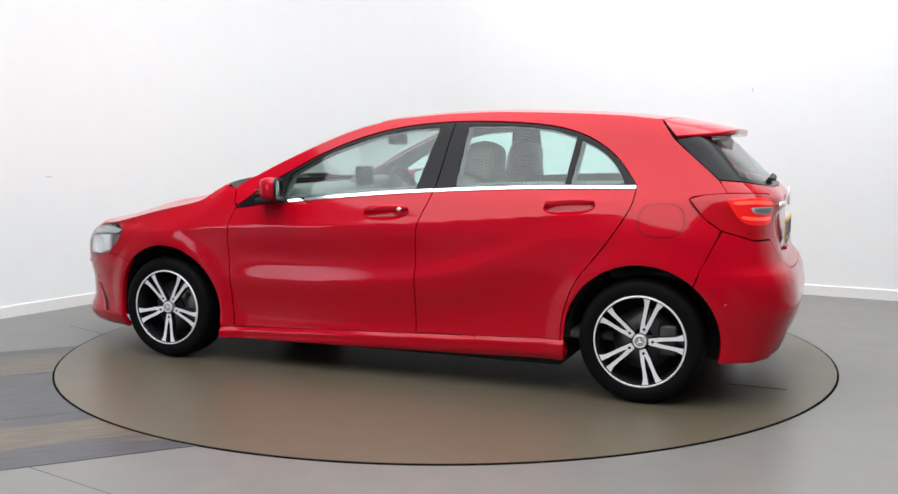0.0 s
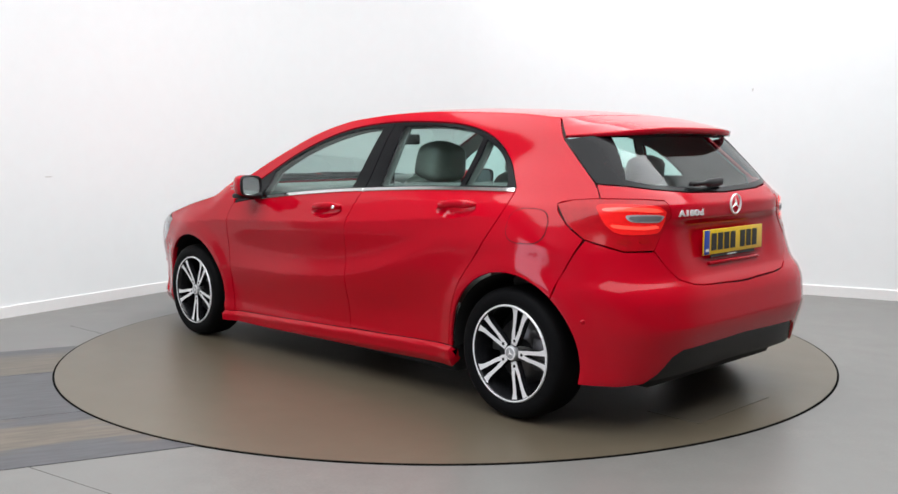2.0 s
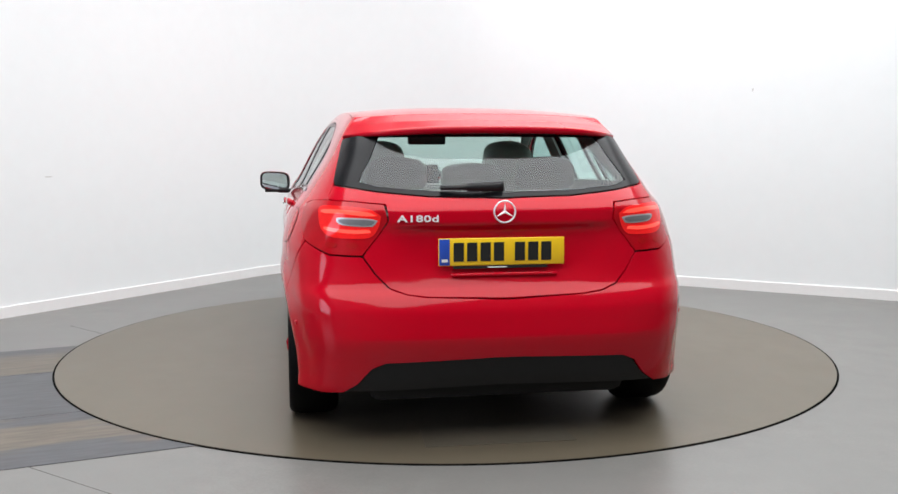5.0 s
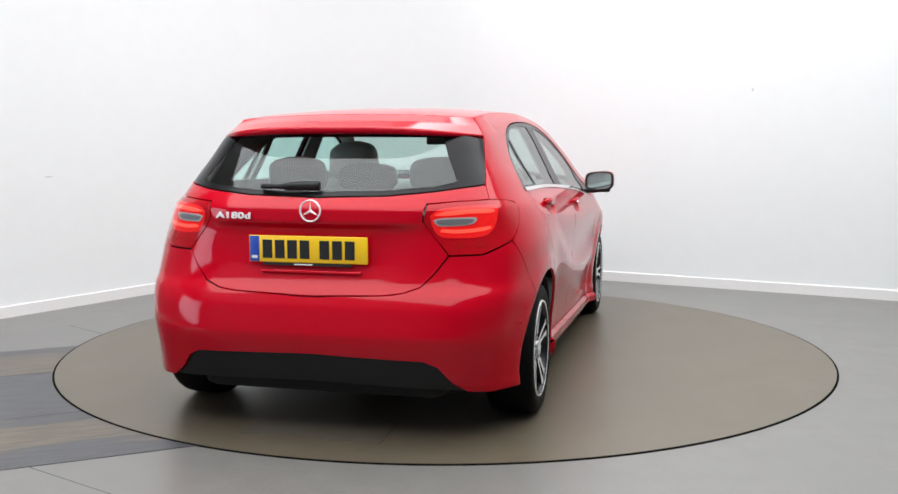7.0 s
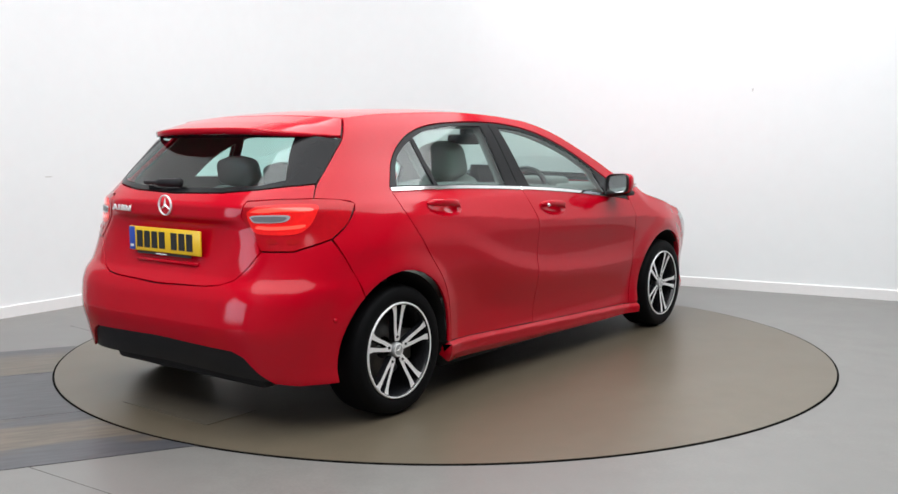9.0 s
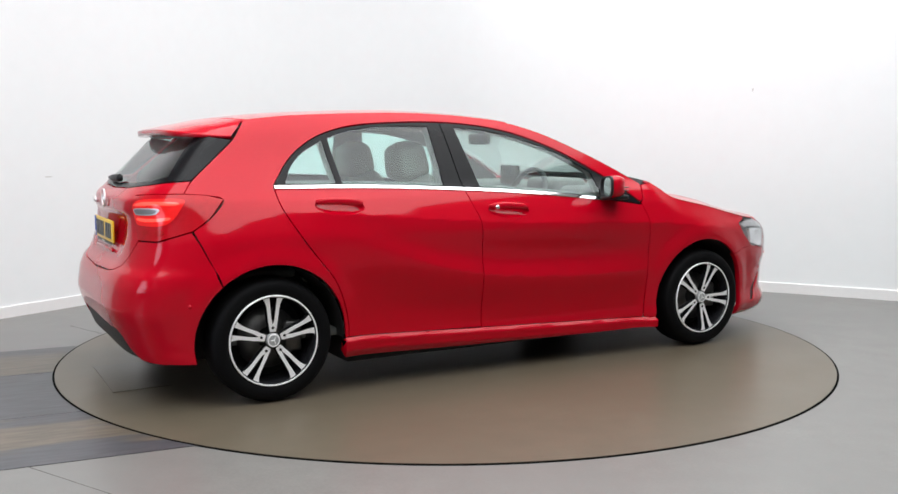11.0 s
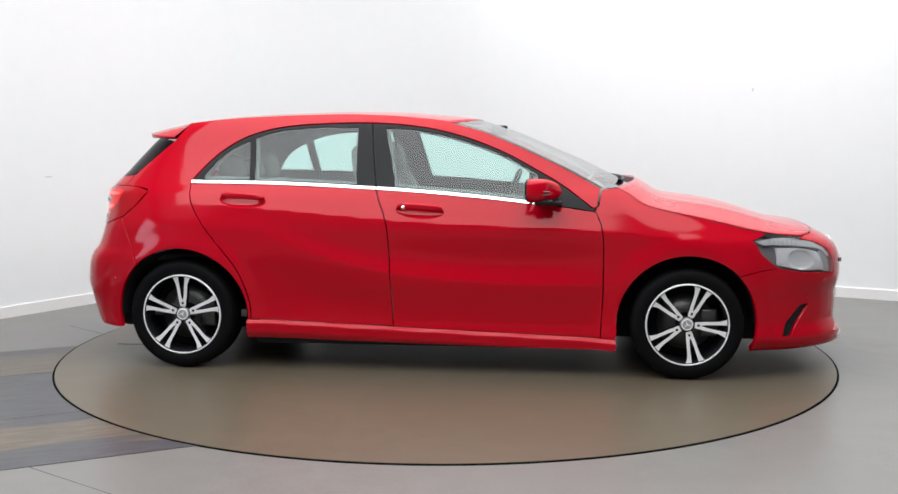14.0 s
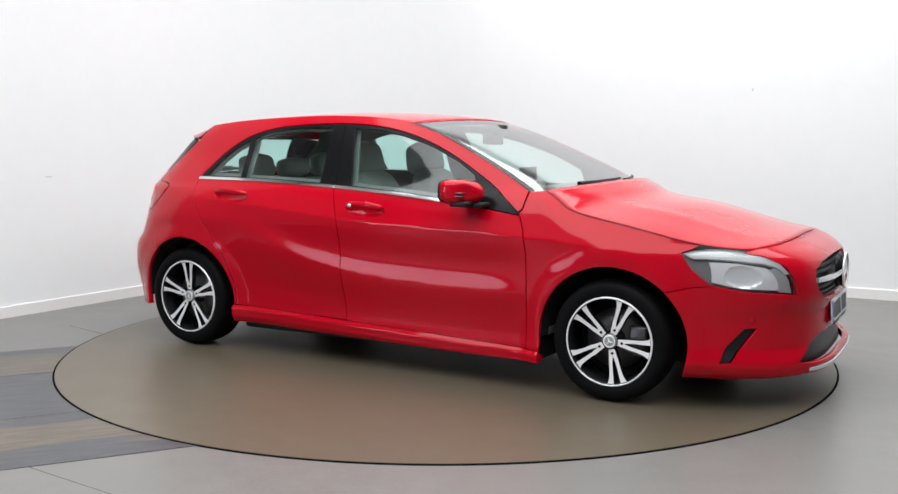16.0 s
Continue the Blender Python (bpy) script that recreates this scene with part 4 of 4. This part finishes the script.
    part("hub_ring", lathe([(0.024, 0.0945), (0.027, 0.0965), (0.031, 0.0935)], 28), ALLOY, cap)
    for k in range(3):
        # the maker's mark as three plain bars
        b = bmesh.new()
        v = [b.verts.new(q) for q in ((-0.004, 0.0945, 0), (0.004, 0.0945, 0), (0, 0.0945, 0.024), (0, 0.0985, 0.001))]
        for f in ((0, 1, 3), (1, 2, 3), (2, 0, 3)):
            b.faces.new([v[q] for q in f])
        bmesh.ops.rotate(b, matrix=Matrix.Rotation(radians(120 * k + turn), 3, "Y"), verts=b.verts)
        part("hub_bar", b, ALLOY, cap)
    return w


wheel(AXLE, 1, -90, 0.98, 0.776)
wheel(-AXLE, 1, -108)
wheel(AXLE, -1, -103, 0.98, 0.776)
wheel(-AXLE, -1, 90)

# arch liners and the dark underside
for ax in (-AXLE, AXLE):
    for s in (-1, 1):
        bm = bmesh.new()
        rows = []
        for a in np.linspace(-3, 183, 28):
            c, d = math.cos(radians(a)), math.sin(radians(a))
            yo = min(0.86, float(side_y(ax + 0.36 * c, HUB_Z + 0.36 * d)) - 0.016)
            rows.append([bm.verts.new((ax + 0.36 * c, s * yo, HUB_Z + 0.36 * d)), bm.verts.new((ax + 0.36 * c, s * 0.54, HUB_Z + 0.36 * d))])
        for p, q in zip(rows, rows[1:]):
            bm.faces.new((p[0], p[1], q[1], q[0]))
        bm.faces.new([r[1] for r in rows])
        part("arch_liner", smooth(bm), DARK, car, "black wheel arch liner")
part("underbody", block(-0.96, 0.96, -0.80, 0.80, 0.135, 0.26, 0.02), DARK, car, "black underbody tray")
part("underbody_front", block(0.9, 2.05, -0.55, 0.55, 0.15, 0.5, 0.05), DARK, car)
part("underbody_rear", block(-1.88, -0.9, -0.55, 0.55, 0.165, 0.55, 0.05), DARK, car)
part("exhaust_box", block(-1.75, -1.45, -0.35, 0.35, 0.145, 0.24, 0.03), DARK, car)

# ---- cabin ----
for mirror, word in SIDES:
    # inner faces of the pillars and doors
    k = -1 if mirror else 1
    inner_frame = rail + [(-1.452, 1.246), (-1.56, 1.15), (-1.66, 1.06), (-1.66, 0.80), (-1.0, 0.62), (0.9, 0.62), (0.9, 0.9)]
    inner = lambda x, z: (x, side_y(x, z) - 0.045, z)
    holes = [shrink(pane_f, 0.012), shrink(pane_r, 0.012), shrink(pane_q, 0.012)]
    skin("cabin_side_trim", inner_frame, inner, TRIM, car, holes=holes, gap=0.012, h=0.05, depth=0.01, mirror=mirror, label="grey pillar and door trim")
loft("headliner", lambda t, v: (lambda p: (p[0], p[1] * 0.94, p[2] - 0.035))(roof_form(t, v)), 15, 15, LINING, car, label="light grey headliner")
part("cabin_floor", block(-1.6, 1.0, -0.76, 0.76, 0.27, 0.31, 0.01), TRIM, car)
part("boot_lining", block(-1.72, -1.15, -0.62, 0.62, 0.56, 0.60, 0.01), TRIM, car)
part("parcel_shelf", block(-1.62, -1.16, -0.62, 0.62, 0.905, 0.925, 0.008), TRIM, car, "dark grey parcel shelf")
part("engine_wall", block(0.86, 0.90, -0.76, 0.76, 0.3, 0.92, 0.01), DARK, car)


def tapered(w0, w1, d0, d1, h, r, m, n=10):
    """A cushion: rounded section that tapers from bottom to top."""
    bm = bmesh.new()
    last = None
    for i in range(n + 1):
        s = i / n
        k = max(0.12, 1 - (2 * abs(s - 0.5)) ** 5) ** 0.5 if r else 1
        w, d = (w0 + (w1 - w0) * s) * k, (d0 + (d1 - d0) * s) * k
        ring = []
        for a in np.linspace(0, 2 * math.pi, 20, endpoint=False):
            c, e = math.copysign(abs(math.cos(a)) ** 0.55, math.cos(a)), math.copysign(abs(math.sin(a)) ** 0.55, math.sin(a))
            ring.append(bm.verts.new((d * c, w * e, h * s)))
        if last:
            for j in range(20):
                bm.faces.new((last[j], last[(j + 1) % 20], ring[(j + 1) % 20], ring[j]))
        else:
            bm.faces.new(ring)
        last = ring
    bm.faces.new(last)
    bmesh.ops.recalc_face_normals(bm, faces=bm.faces)
    bmesh.ops.transform(bm, matrix=m, verts=bm.verts)
    return smooth(bm)


def seat(x, y, headrest_z):
    st = part("front_seat", tapered(0.25, 0.24, 0.24, 0.26, 0.16, 1, pose(x, y, 0.42)), SEAT, car, "grey-green leather front seat")
    part("seat_back", tapered(0.25, 0.20, 0.10, 0.085, 0.58, 1, pose(x - 0.24, y, 0.52, 0, -17, 0)), SEAT, st)
    hr = part("headrest", tapered(0.145, 0.125, 0.10, 0.085, 0.215, 1, pose(x - 0.43, y, headrest_z, 0, -10, 0), 14), SEAT, st, "rounded leather headrest")
    for k in (-0.05, 0.05):
        part("headrest_post", block(x - 0.445, x - 0.433, y + k - 0.006, y + k + 0.006, headrest_z - 0.06, headrest_z + 0.02, 0.003), CHROME, hr)
    return st


seat(0.05, 0.36, 1.02)
seat(0.05, -0.36, 1.02)
bench = part("rear_bench", block(-1.02, -0.50, -0.62, 0.62, 0.42, 0.58, 0.05, 3), SEAT, car, "grey-green leather rear bench")
part("seat_back", block(-0.06, 0.06, -0.62, 0.62, 0.0, 0.50, 0.045, 3, pose(-1.02, 0, 0.52, 0, -20, 0)), SEAT, bench)
for y in (-0.36, 0.0, 0.36):
    part("headrest", tapered(0.15, 0.14, 0.055, 0.045, 0.16 if y else 0.13, 1, pose(-1.20, y, 1.0, 0, -12, 0), 10), SEAT, bench, "low rear headrest")
dash = part("dashboard", block(0.52, 1.0, -0.72, 0.72, 0.66, 0.975, 0.07, 4), TRIM, car, "dark grey dashboard")
part("instrument_hood", block(0.50, 0.74, -0.52, -0.20, 0.92, 1.015, 0.035, 3), TRIM, dash)
part("centre_screen", block(0.515, 0.53, -0.11, 0.11, 0.965, 1.085, 0.006, 2), BLACK_GLOSS, dash, "freestanding black screen")
for y in (-0.6, -0.08, 0.08, 0.6):
    v = lathe([(0.02, 0.0), (0.045, 0.004), (0.05, 0.0)], 20)
    bmesh.ops.transform(v, matrix=pose(0.518, y, 0.86, 0, 0, 90), verts=v.verts)
    part("air_vent", v, CHROME, dash)
ringbm = bmesh.new()
last = first = None
for a in np.linspace(0, 2 * math.pi, 36, endpoint=False):
    c = Vector((0, 0.18 * math.cos(a), 0.18 * math.sin(a)))
    ring = [ringbm.verts.new(c * (1 + 0.09 * math.cos(b)) + Vector((0.016 * math.sin(b), 0, 0))) for b in np.linspace(0, 2 * math.pi, 8, endpoint=False)]
    if last:
        for k in range(8):
            ringbm.faces.new((last[k], last[(k + 1) % 8], ring[(k + 1) % 8], ring[k]))
    first = first or ring
    last = ring
for k in range(8):
    ringbm.faces.new((last[k], last[(k + 1) % 8], first[(k + 1) % 8], first[k]))
bmesh.ops.recalc_face_normals(ringbm, faces=ringbm.faces)
bmesh.ops.transform(ringbm, matrix=pose(0.40, -0.36, 0.90, 0, 22, 0), verts=ringbm.verts)
sw = part("steering_wheel", smooth(ringbm), BLACK_PLASTIC, dash, "black leather steering wheel")
part("wheel_boss", block(-0.02, 0.03, -0.16, 0.16, -0.045, 0.045, 0.02, 3, pose(0.40, -0.36, 0.90, 0, 22, 0)), BLACK_PLASTIC, sw)
part("steering_column", block(0.0, 0.25, -0.04, 0.04, -0.04, 0.04, 0.02, 2, pose(0.40, -0.36, 0.89, 0, 22, 0)), BLACK_PLASTIC, sw)
rv = part("interior_mirror", block(0.28, 0.305, -0.12, 0.12, 1.215, 1.28, 0.012, 3), BLACK_PLASTIC, car, "black interior mirror")
part("mirror_stalk", block(0.285, 0.38, -0.03, 0.03, 1.27, 1.33, 0.012, 2), BLACK_PLASTIC, rv)



# ---- the studio ----
def node_floor(name, base, dark, rough, scale, sheen=0.5, sheen_tint=(1.0, 1.0, 1.0)):
    """Sealed floor with cloudy staining, scuffs and a soft sheen."""
    m = material(name, base, rough=rough, grain=0.28, grain_scale=110, spec=sheen)
    n, l = m.node_tree.nodes, m.node_tree.links
    b = n["Principled BSDF"]
    b.inputs["Specular Tint"].default_value = (*sheen_tint, 1)
    co = n.new("ShaderNodeTexCoord")
    big, streak, mp = n.new("ShaderNodeTexNoise"), n.new("ShaderNodeTexNoise"), n.new("ShaderNodeMapping")
    big.inputs["Scale"].default_value, big.inputs["Detail"].default_value = scale, 2
    mp.inputs["Scale"].default_value = (1.2, 2.2, 1)
    mp.inputs["Rotation"].default_value = (0, 0, 0.4)
    streak.inputs["Scale"].default_value, streak.inputs["Detail"].default_value = 1.4, 1
    l.new(co.outputs["Object"], big.inputs["Vector"])
    l.new(co.outputs["Object"], mp.inputs["Vector"])
    l.new(mp.outputs[0], streak.inputs["Vector"])
    r = n.new("ShaderNodeMapRange")
    r.inputs["From Min"].default_value, r.inputs["From Max"].default_value = 0.35, 0.68
    l.new(big.outputs["Fac"], r.inputs["Value"])
    mix = n.new("ShaderNodeMix")
    mix.data_type = "RGBA"
    l.new(r.outputs[0], mix.inputs[0])
    old = b.inputs["Base Color"].links[0].from_socket
    l.new(old, mix.inputs[6])
    mix.inputs[7].default_value = (*dark, 1)
    l.new(mix.outputs[2], b.inputs["Base Color"])
    rr = n.new("ShaderNodeMapRange")
    rr.inputs["To Min"].default_value, rr.inputs["To Max"].default_value = rough - 0.02, rough + 0.03
    l.new(streak.outputs["Fac"], rr.inputs["Value"])
    l.new(rr.outputs[0], b.inputs["Roughness"])
    return m


def sheet_material():
    """Slate-look vinyl: lilac-grey with tan bands and streaks along the sheet."""
    m = material("slate_look_vinyl", (0.10, 0.105, 0.12), rough=0.36, grain=0.2, grain_scale=60, bump_amount=0.1)
    n, l = m.node_tree.nodes, m.node_tree.links
    b = n["Principled BSDF"]
    co, sep = n.new("ShaderNodeTexCoord"), n.new("ShaderNodeSeparateXYZ")
    mp, st, fine = n.new("ShaderNodeMapping"), n.new("ShaderNodeTexNoise"), n.new("ShaderNodeTexNoise")
    mp.inputs["Scale"].default_value = (0.5, 3.0, 1)
    l.new(co.outputs["Object"], mp.inputs["Vector"])
    l.new(co.outputs["Object"], sep.inputs[0])
    for t, k in ((st, 2.2), (fine, 11.0)):
        t.inputs["Scale"].default_value, t.inputs["Detail"].default_value = k, 6
        l.new(mp.outputs[0], t.inputs["Vector"])
    # place across the sheet, frayed by the streaks
    fray, place = n.new("ShaderNodeMath"), n.new("ShaderNodeMapRange")
    fray.operation = "MULTIPLY_ADD"
    fray.inputs[1].default_value = 1.2
    l.new(st.outputs["Fac"], fray.inputs[0])
    l.new(sep.outputs["Y"], fray.inputs[2])
    place.inputs["From Min"].default_value, place.inputs["From Max"].default_value = -0.90, 1.60
    l.new(fray.outputs[0], place.inputs["Value"])
    ramp = n.new("ShaderNodeValToRGB")
    slate, tan = (0.055, 0.056, 0.062, 1), (0.108, 0.087, 0.063, 1)
    e = ramp.color_ramp.elements
    e[0].position, e[0].color = 0.07, slate
    e[1].position, e[1].color = 0.90, slate
    for where, tone in ((0.12, tan), (0.25, tan), (0.31, slate), (0.69, slate), (0.74, tan), (0.82, tan)):
        e.new(where).color = tone
    l.new(place.outputs[0], ramp.inputs[0])
    mix = n.new("ShaderNodeMix")
    mix.data_type, mix.blend_type = "RGBA", "OVERLAY"
    mix.inputs[0].default_value = 0.85
    l.new(ramp.outputs[0], mix.inputs[6])
    l.new(fine.outputs["Fac"], mix.inputs[7])
    l.new(mix.outputs[2], b.inputs["Base Color"])
    return m


WALL = material("white_wall_paint", (0.785, 0.80, 0.80), rough=0.85, grain=0.03, grain_scale=9)
UNSEEN_GREY = material("unseen_wall_grey", (0.27, 0.27, 0.28), rough=0.85, grain=0.05, grain_scale=18, bump_amount=0.12)
SCUFF = material("grey_scuff", (0.60, 0.59, 0.57), rough=0.8, grain=0.2, grain_scale=120)
SKIRTING = material("white_gloss_skirting", (0.80, 0.79, 0.78), rough=0.4, grain=0.05, grain_scale=30)
FLOOR = node_floor("grey_studio_floor", (0.190, 0.184, 0.171), (0.158, 0.154, 0.145), 0.34, 0.9, 0.7)
DISC = node_floor("worn_turntable_floor", (0.122, 0.100, 0.069), (0.098, 0.080, 0.055), 0.35, 0.7, 0.7, (1.0, 0.955, 0.87))
SHEET = sheet_material()
GAP_SHADE = material("black_gap_shade", (0.003, 0.003, 0.003), rough=0.9, grain=0.2, grain_scale=60, spec=0.03)
PANEL_WHITE = material("white_lamp_housing", (0.8, 0.8, 0.8), rough=0.5, grain=0.03, grain_scale=50)
JOINT = material("floor_joint_filler", (0.10, 0.095, 0.09), rough=0.7, grain=0.3, grain_scale=30)
HATCH = material("steel_floor_hatch", (0.112, 0.095, 0.071), rough=0.33, grain=0.25, grain_scale=30, bump_amount=0.1)

CORNER = Vector((-1.063, 4.137, 0))
U_WEST = Vector((-0.84, -1.31, 0)).normalized()
U_EAST = Vector((1.75, -0.97, 0)).normalized()


def inward(a, b):
    d = (b - a).normalized()
    n = Vector((-d.y, d.x, 0))
    return n if n.dot(Vector((0, 0, 0)) - a) > 0 else -n


def wall_run(name, pts, height, thick, mat, z0=0.0, proud=0.0, bevel=0.0):
    """A wall along pts, its face proud of the line by that much, its thickness outwards."""
    bm = bmesh.new()
    cols = []
    for i, p in enumerate(pts):
        a, b = pts[max(0, i - 1)], pts[min(len(pts) - 1, i + 1)]
        n = inward(a, b)
        f, k = p + n * proud, p - n * thick
        prof = [(f, z0), (f, z0 + height - bevel), (p + n * (proud - bevel) if bevel else f, z0 + height), (k, z0 + height), (k, z0)]
        cols.append([bm.verts.new((q.x, q.y, z)) for q, z in prof])
    for p, q in zip(cols, cols[1:]):
        for j in range(5):
            bm.faces.new((p[j], p[(j + 1) % 5], q[(j + 1) % 5], q[j]))
    bm.faces.new(cols[0])
    bm.faces.new(cols[-1])
    bmesh.ops.remove_doubles(bm, verts=bm.verts, dist=1e-6)
    bmesh.ops.recalc_face_normals(bm, faces=bm.faces)
    me = bpy.data.meshes.new(name)
    smooth(bm)
    bm.to_mesh(me)
    bm.free()
    me.set_sharp_from_angle(angle=radians(25))
    me.materials.append(mat)
    return tagged(new(name, me), kind="structure")


# two visible walls joined by a rounded corner, two more behind the camera
R = 1.3
A, B = CORNER + U_WEST * R, CORNER + U_EAST * R
centre = CORNER + (U_WEST + U_EAST) * R
bend = [centre - (U_EAST * math.cos(t) + U_WEST * math.sin(t)) * R for t in np.linspace(0, math.pi / 2, 14)]
FAR_W, FAR_E = CORNER + U_WEST * 13.5, CORNER + U_EAST * 13.5
BACK = FAR_W + U_EAST * 13.5
main = [FAR_W, CORNER + U_WEST * 6] + bend + [CORNER + U_EAST * 6, FAR_E]
# out-of-view stretch, made grey so the car's sides reflect less white
wall_run("unseen_dark_wall", [FAR_W, CORNER + U_WEST * 4.9], CEILING_Z, 0.15, UNSEEN_GREY, z0=-0.005)
wall_north = wall_run("wall_north", [CORNER + U_WEST * 4.9] + bend + [CORNER + U_EAST * 6, FAR_E], CEILING_Z, 0.15, WALL, z0=-0.005)
for (x, y, z), u, w, h in (((-2.911, 1.256, 0.981), U_WEST, 0.065, 0.008), ((2.517, 2.153, 1.653), U_EAST, 0.012, 0.03)):
    # small scuffs in the paint
    n = Vector((-u.y, u.x, 0))
    n = n if n.dot(-Vector((x, y, 0))) > 0 else -n
    bm = bmesh.new()
    ring = [Vector((x, y, z)) + n * 0.0015 + u * (w / 2 * math.cos(a) * (1 + 0.25 * math.sin(3 * a))) + Vector((0, 0, h / 2 * math.sin(a))) for a in np.linspace(0, 2 * math.pi, 14, endpoint=False)]
    bm.faces.new([bm.verts.new(v) for v in ring])
    part("wall_scuff", bm, SCUFF, wall_north)
wall_run("wall_west", [BACK, FAR_W], CEILING_Z, 0.15, UNSEEN_GREY, z0=-0.005)
wall_run("wall_east", [FAR_E, BACK], CEILING_Z, 0.15, UNSEEN_GREY, z0=-0.005)
wall_run("baseboard", main, 0.085, -0.002, SKIRTING, z0=-0.005, proud=0.016, bevel=0.006)


def slab(name, pts, z0, z1, mat, parent=None):
    bm = bmesh.new()
    lo, hi = [bm.verts.new((x, y, z0)) for x, y in pts], [bm.verts.new((x, y, z1)) for x, y in pts]
    bm.faces.new(lo), bm.faces.new(hi)
    for i in range(len(pts)):
        bm.faces.new((lo[i], lo[(i + 1) % len(pts)], hi[(i + 1) % len(pts)], hi[i]))
    bmesh.ops.recalc_face_normals(bm, faces=bm.faces)
    me = bpy.data.meshes.new(name)
    bm.to_mesh(me)
    bm.free()
    me.materials.append(mat)
    ob = new(name, me)
    ob.parent = parent
    return ob


room = [tuple((CORNER + U_WEST * a + U_EAST * b).xy) for a, b in ((-0.3, -0.3), (14, -0.3), (14, 14), (-0.3, 14))]
floor = tagged(slab("floor", room, -0.12, -0.005, FLOOR), kind="structure")
tagged(slab("ceiling", room, CEILING_Z - 0.005, CEILING_Z + 0.12, WALL), kind="structure")
# three slate-look sheets let into the floor, running up to the turntable
for k, (p0, p1) in enumerate(((-1.41, -0.682), (-0.678, 0.200), (0.204, 0.875))):
    s = slab("floor_sheet", [(0, p0), (-4.6, p0), (-4.6, p1), (0, p1)], -0.0055, -0.0028, SHEET, floor)
    s.matrix_local = pose(0, 0, 0, 0, 0, 23.8) @ pose(-0.02, 0, 0)
# joints in the floor
for (x0, y0), (x1, y1) in (((-1.62, -2.23), (-0.2, -3.22)), ((-2.23, 0.34), (-2.55, 0.62)), ((2.2, -1.35), (4.6, -2.2))):
    d = Vector((x1 - x0, y1 - y0)).normalized() * 0.0018
    slab("floor_joint", [(x0 - d.y, y0 + d.x), (x1 - d.y, y1 + d.x), (x1 + d.y, y1 - d.x), (x0 + d.y, y0 - d.x)], -0.006, -0.0045, JOINT, floor)
# turntable; the black ring round it paints the shade of a deep gap
ring = [(2.242 * math.cos(a), 2.242 * math.sin(a)) for a in np.linspace(0, 2 * math.pi, 192, endpoint=False)]
slab("turntable_gap", ring, -0.008, -0.002, GAP_SHADE, floor)
turntable = tagged(slab("turntable", [(x * 2.231 / 2.242, y * 2.231 / 2.242) for x, y in ring], -0.009, 0.0, DISC), "large round brown-grey turntable set in the floor", "turntable")
OFF = (-0.0125, 0.0771)
hatch = slab("access_hatch", [(x + OFF[0], y + OFF[1]) for x, y in ((-1.99, -0.30), (-1.70, -0.29), (-1.71, 0.32), (-1.985, 0.33))], -0.002, 0.0025, HATCH, turntable)

# a tall daylit window in the long wall, seen in the paint and glass
WINDOW_AT = CORNER + U_WEST * 10.6
face = inward(CORNER, FAR_W)
turn_w = math.degrees(math.atan2(U_WEST.y, U_WEST.x))
window = tagged(new("window_1"), kind="structure")
window.matrix_world = pose(WINDOW_AT.x, WINDOW_AT.y, 0, 0, 0, turn_w)
for x0, x1, z0, z1 in ((-2.1, 2.1, 0.52, 0.60), (-2.1, 2.1, 2.90, 2.98), (-2.1, -2.02, 0.60, 2.90), (2.02, 2.1, 0.60, 2.90), (-0.04, 0.04, 0.60, 2.90)):
    part("window_frame", block(x0, x1, -0.05, 0.05, z0, z1, 0.008), SKIRTING, window)
for x0, x1 in ((-2.02, -0.04), (0.04, 2.02)):
    part("window_pane", block(x0, x1, -0.02, 0.02, 0.60, 2.90), PANEL_WHITE, window, "frosted white window pane")
daylight = bpy.data.lights.new("window_daylight", "AREA")
daylight.shape, daylight.size, daylight.size_y, daylight.energy, daylight.color = "RECTANGLE", 4.0, 2.3, 150, (0.76, 0.80, 1.0)
new("window_daylight", daylight).matrix_world = look(tuple(WINDOW_AT + face * 0.04 + Vector((0, 0, 1.75))), tuple(WINDOW_AT + face + Vector((0, 0, 1.75))))

# ceiling lamps: a housing each, with its light below
for x, y, sx, sy, watts, turn in LAMPS:
    lamp = tagged(new("ceiling_light"), "white rectangular ceiling light panel", "ceiling light", "ceiling light panels")
    lamp.matrix_world = pose(x, y, CEILING_Z - 0.005, 0, 0, turn)
    part("housing", block(-sx / 2 - 0.05, sx / 2 + 0.05, -sy / 2 - 0.05, sy / 2 + 0.05, -0.07, 0.0, 0.01), PANEL_WHITE, lamp)
    ceiling_lamp(x, y, sx, sy, watts, turn)


def motions():
    """The turntable turns evenly and carries the car round with it."""
    rows_t, rows_c = [], []
    for i in range(17):
        turn = pose(0, 0, 0, 0, 0, 157.784 - 11.7152 * i)
        rows_t.append((float(i), turn))
        rows_c.append((float(i), turn @ pose(OFF[0], OFF[1], 0.0)))
    walk(turntable, rows_t)
    walk(car, rows_c)


motions()
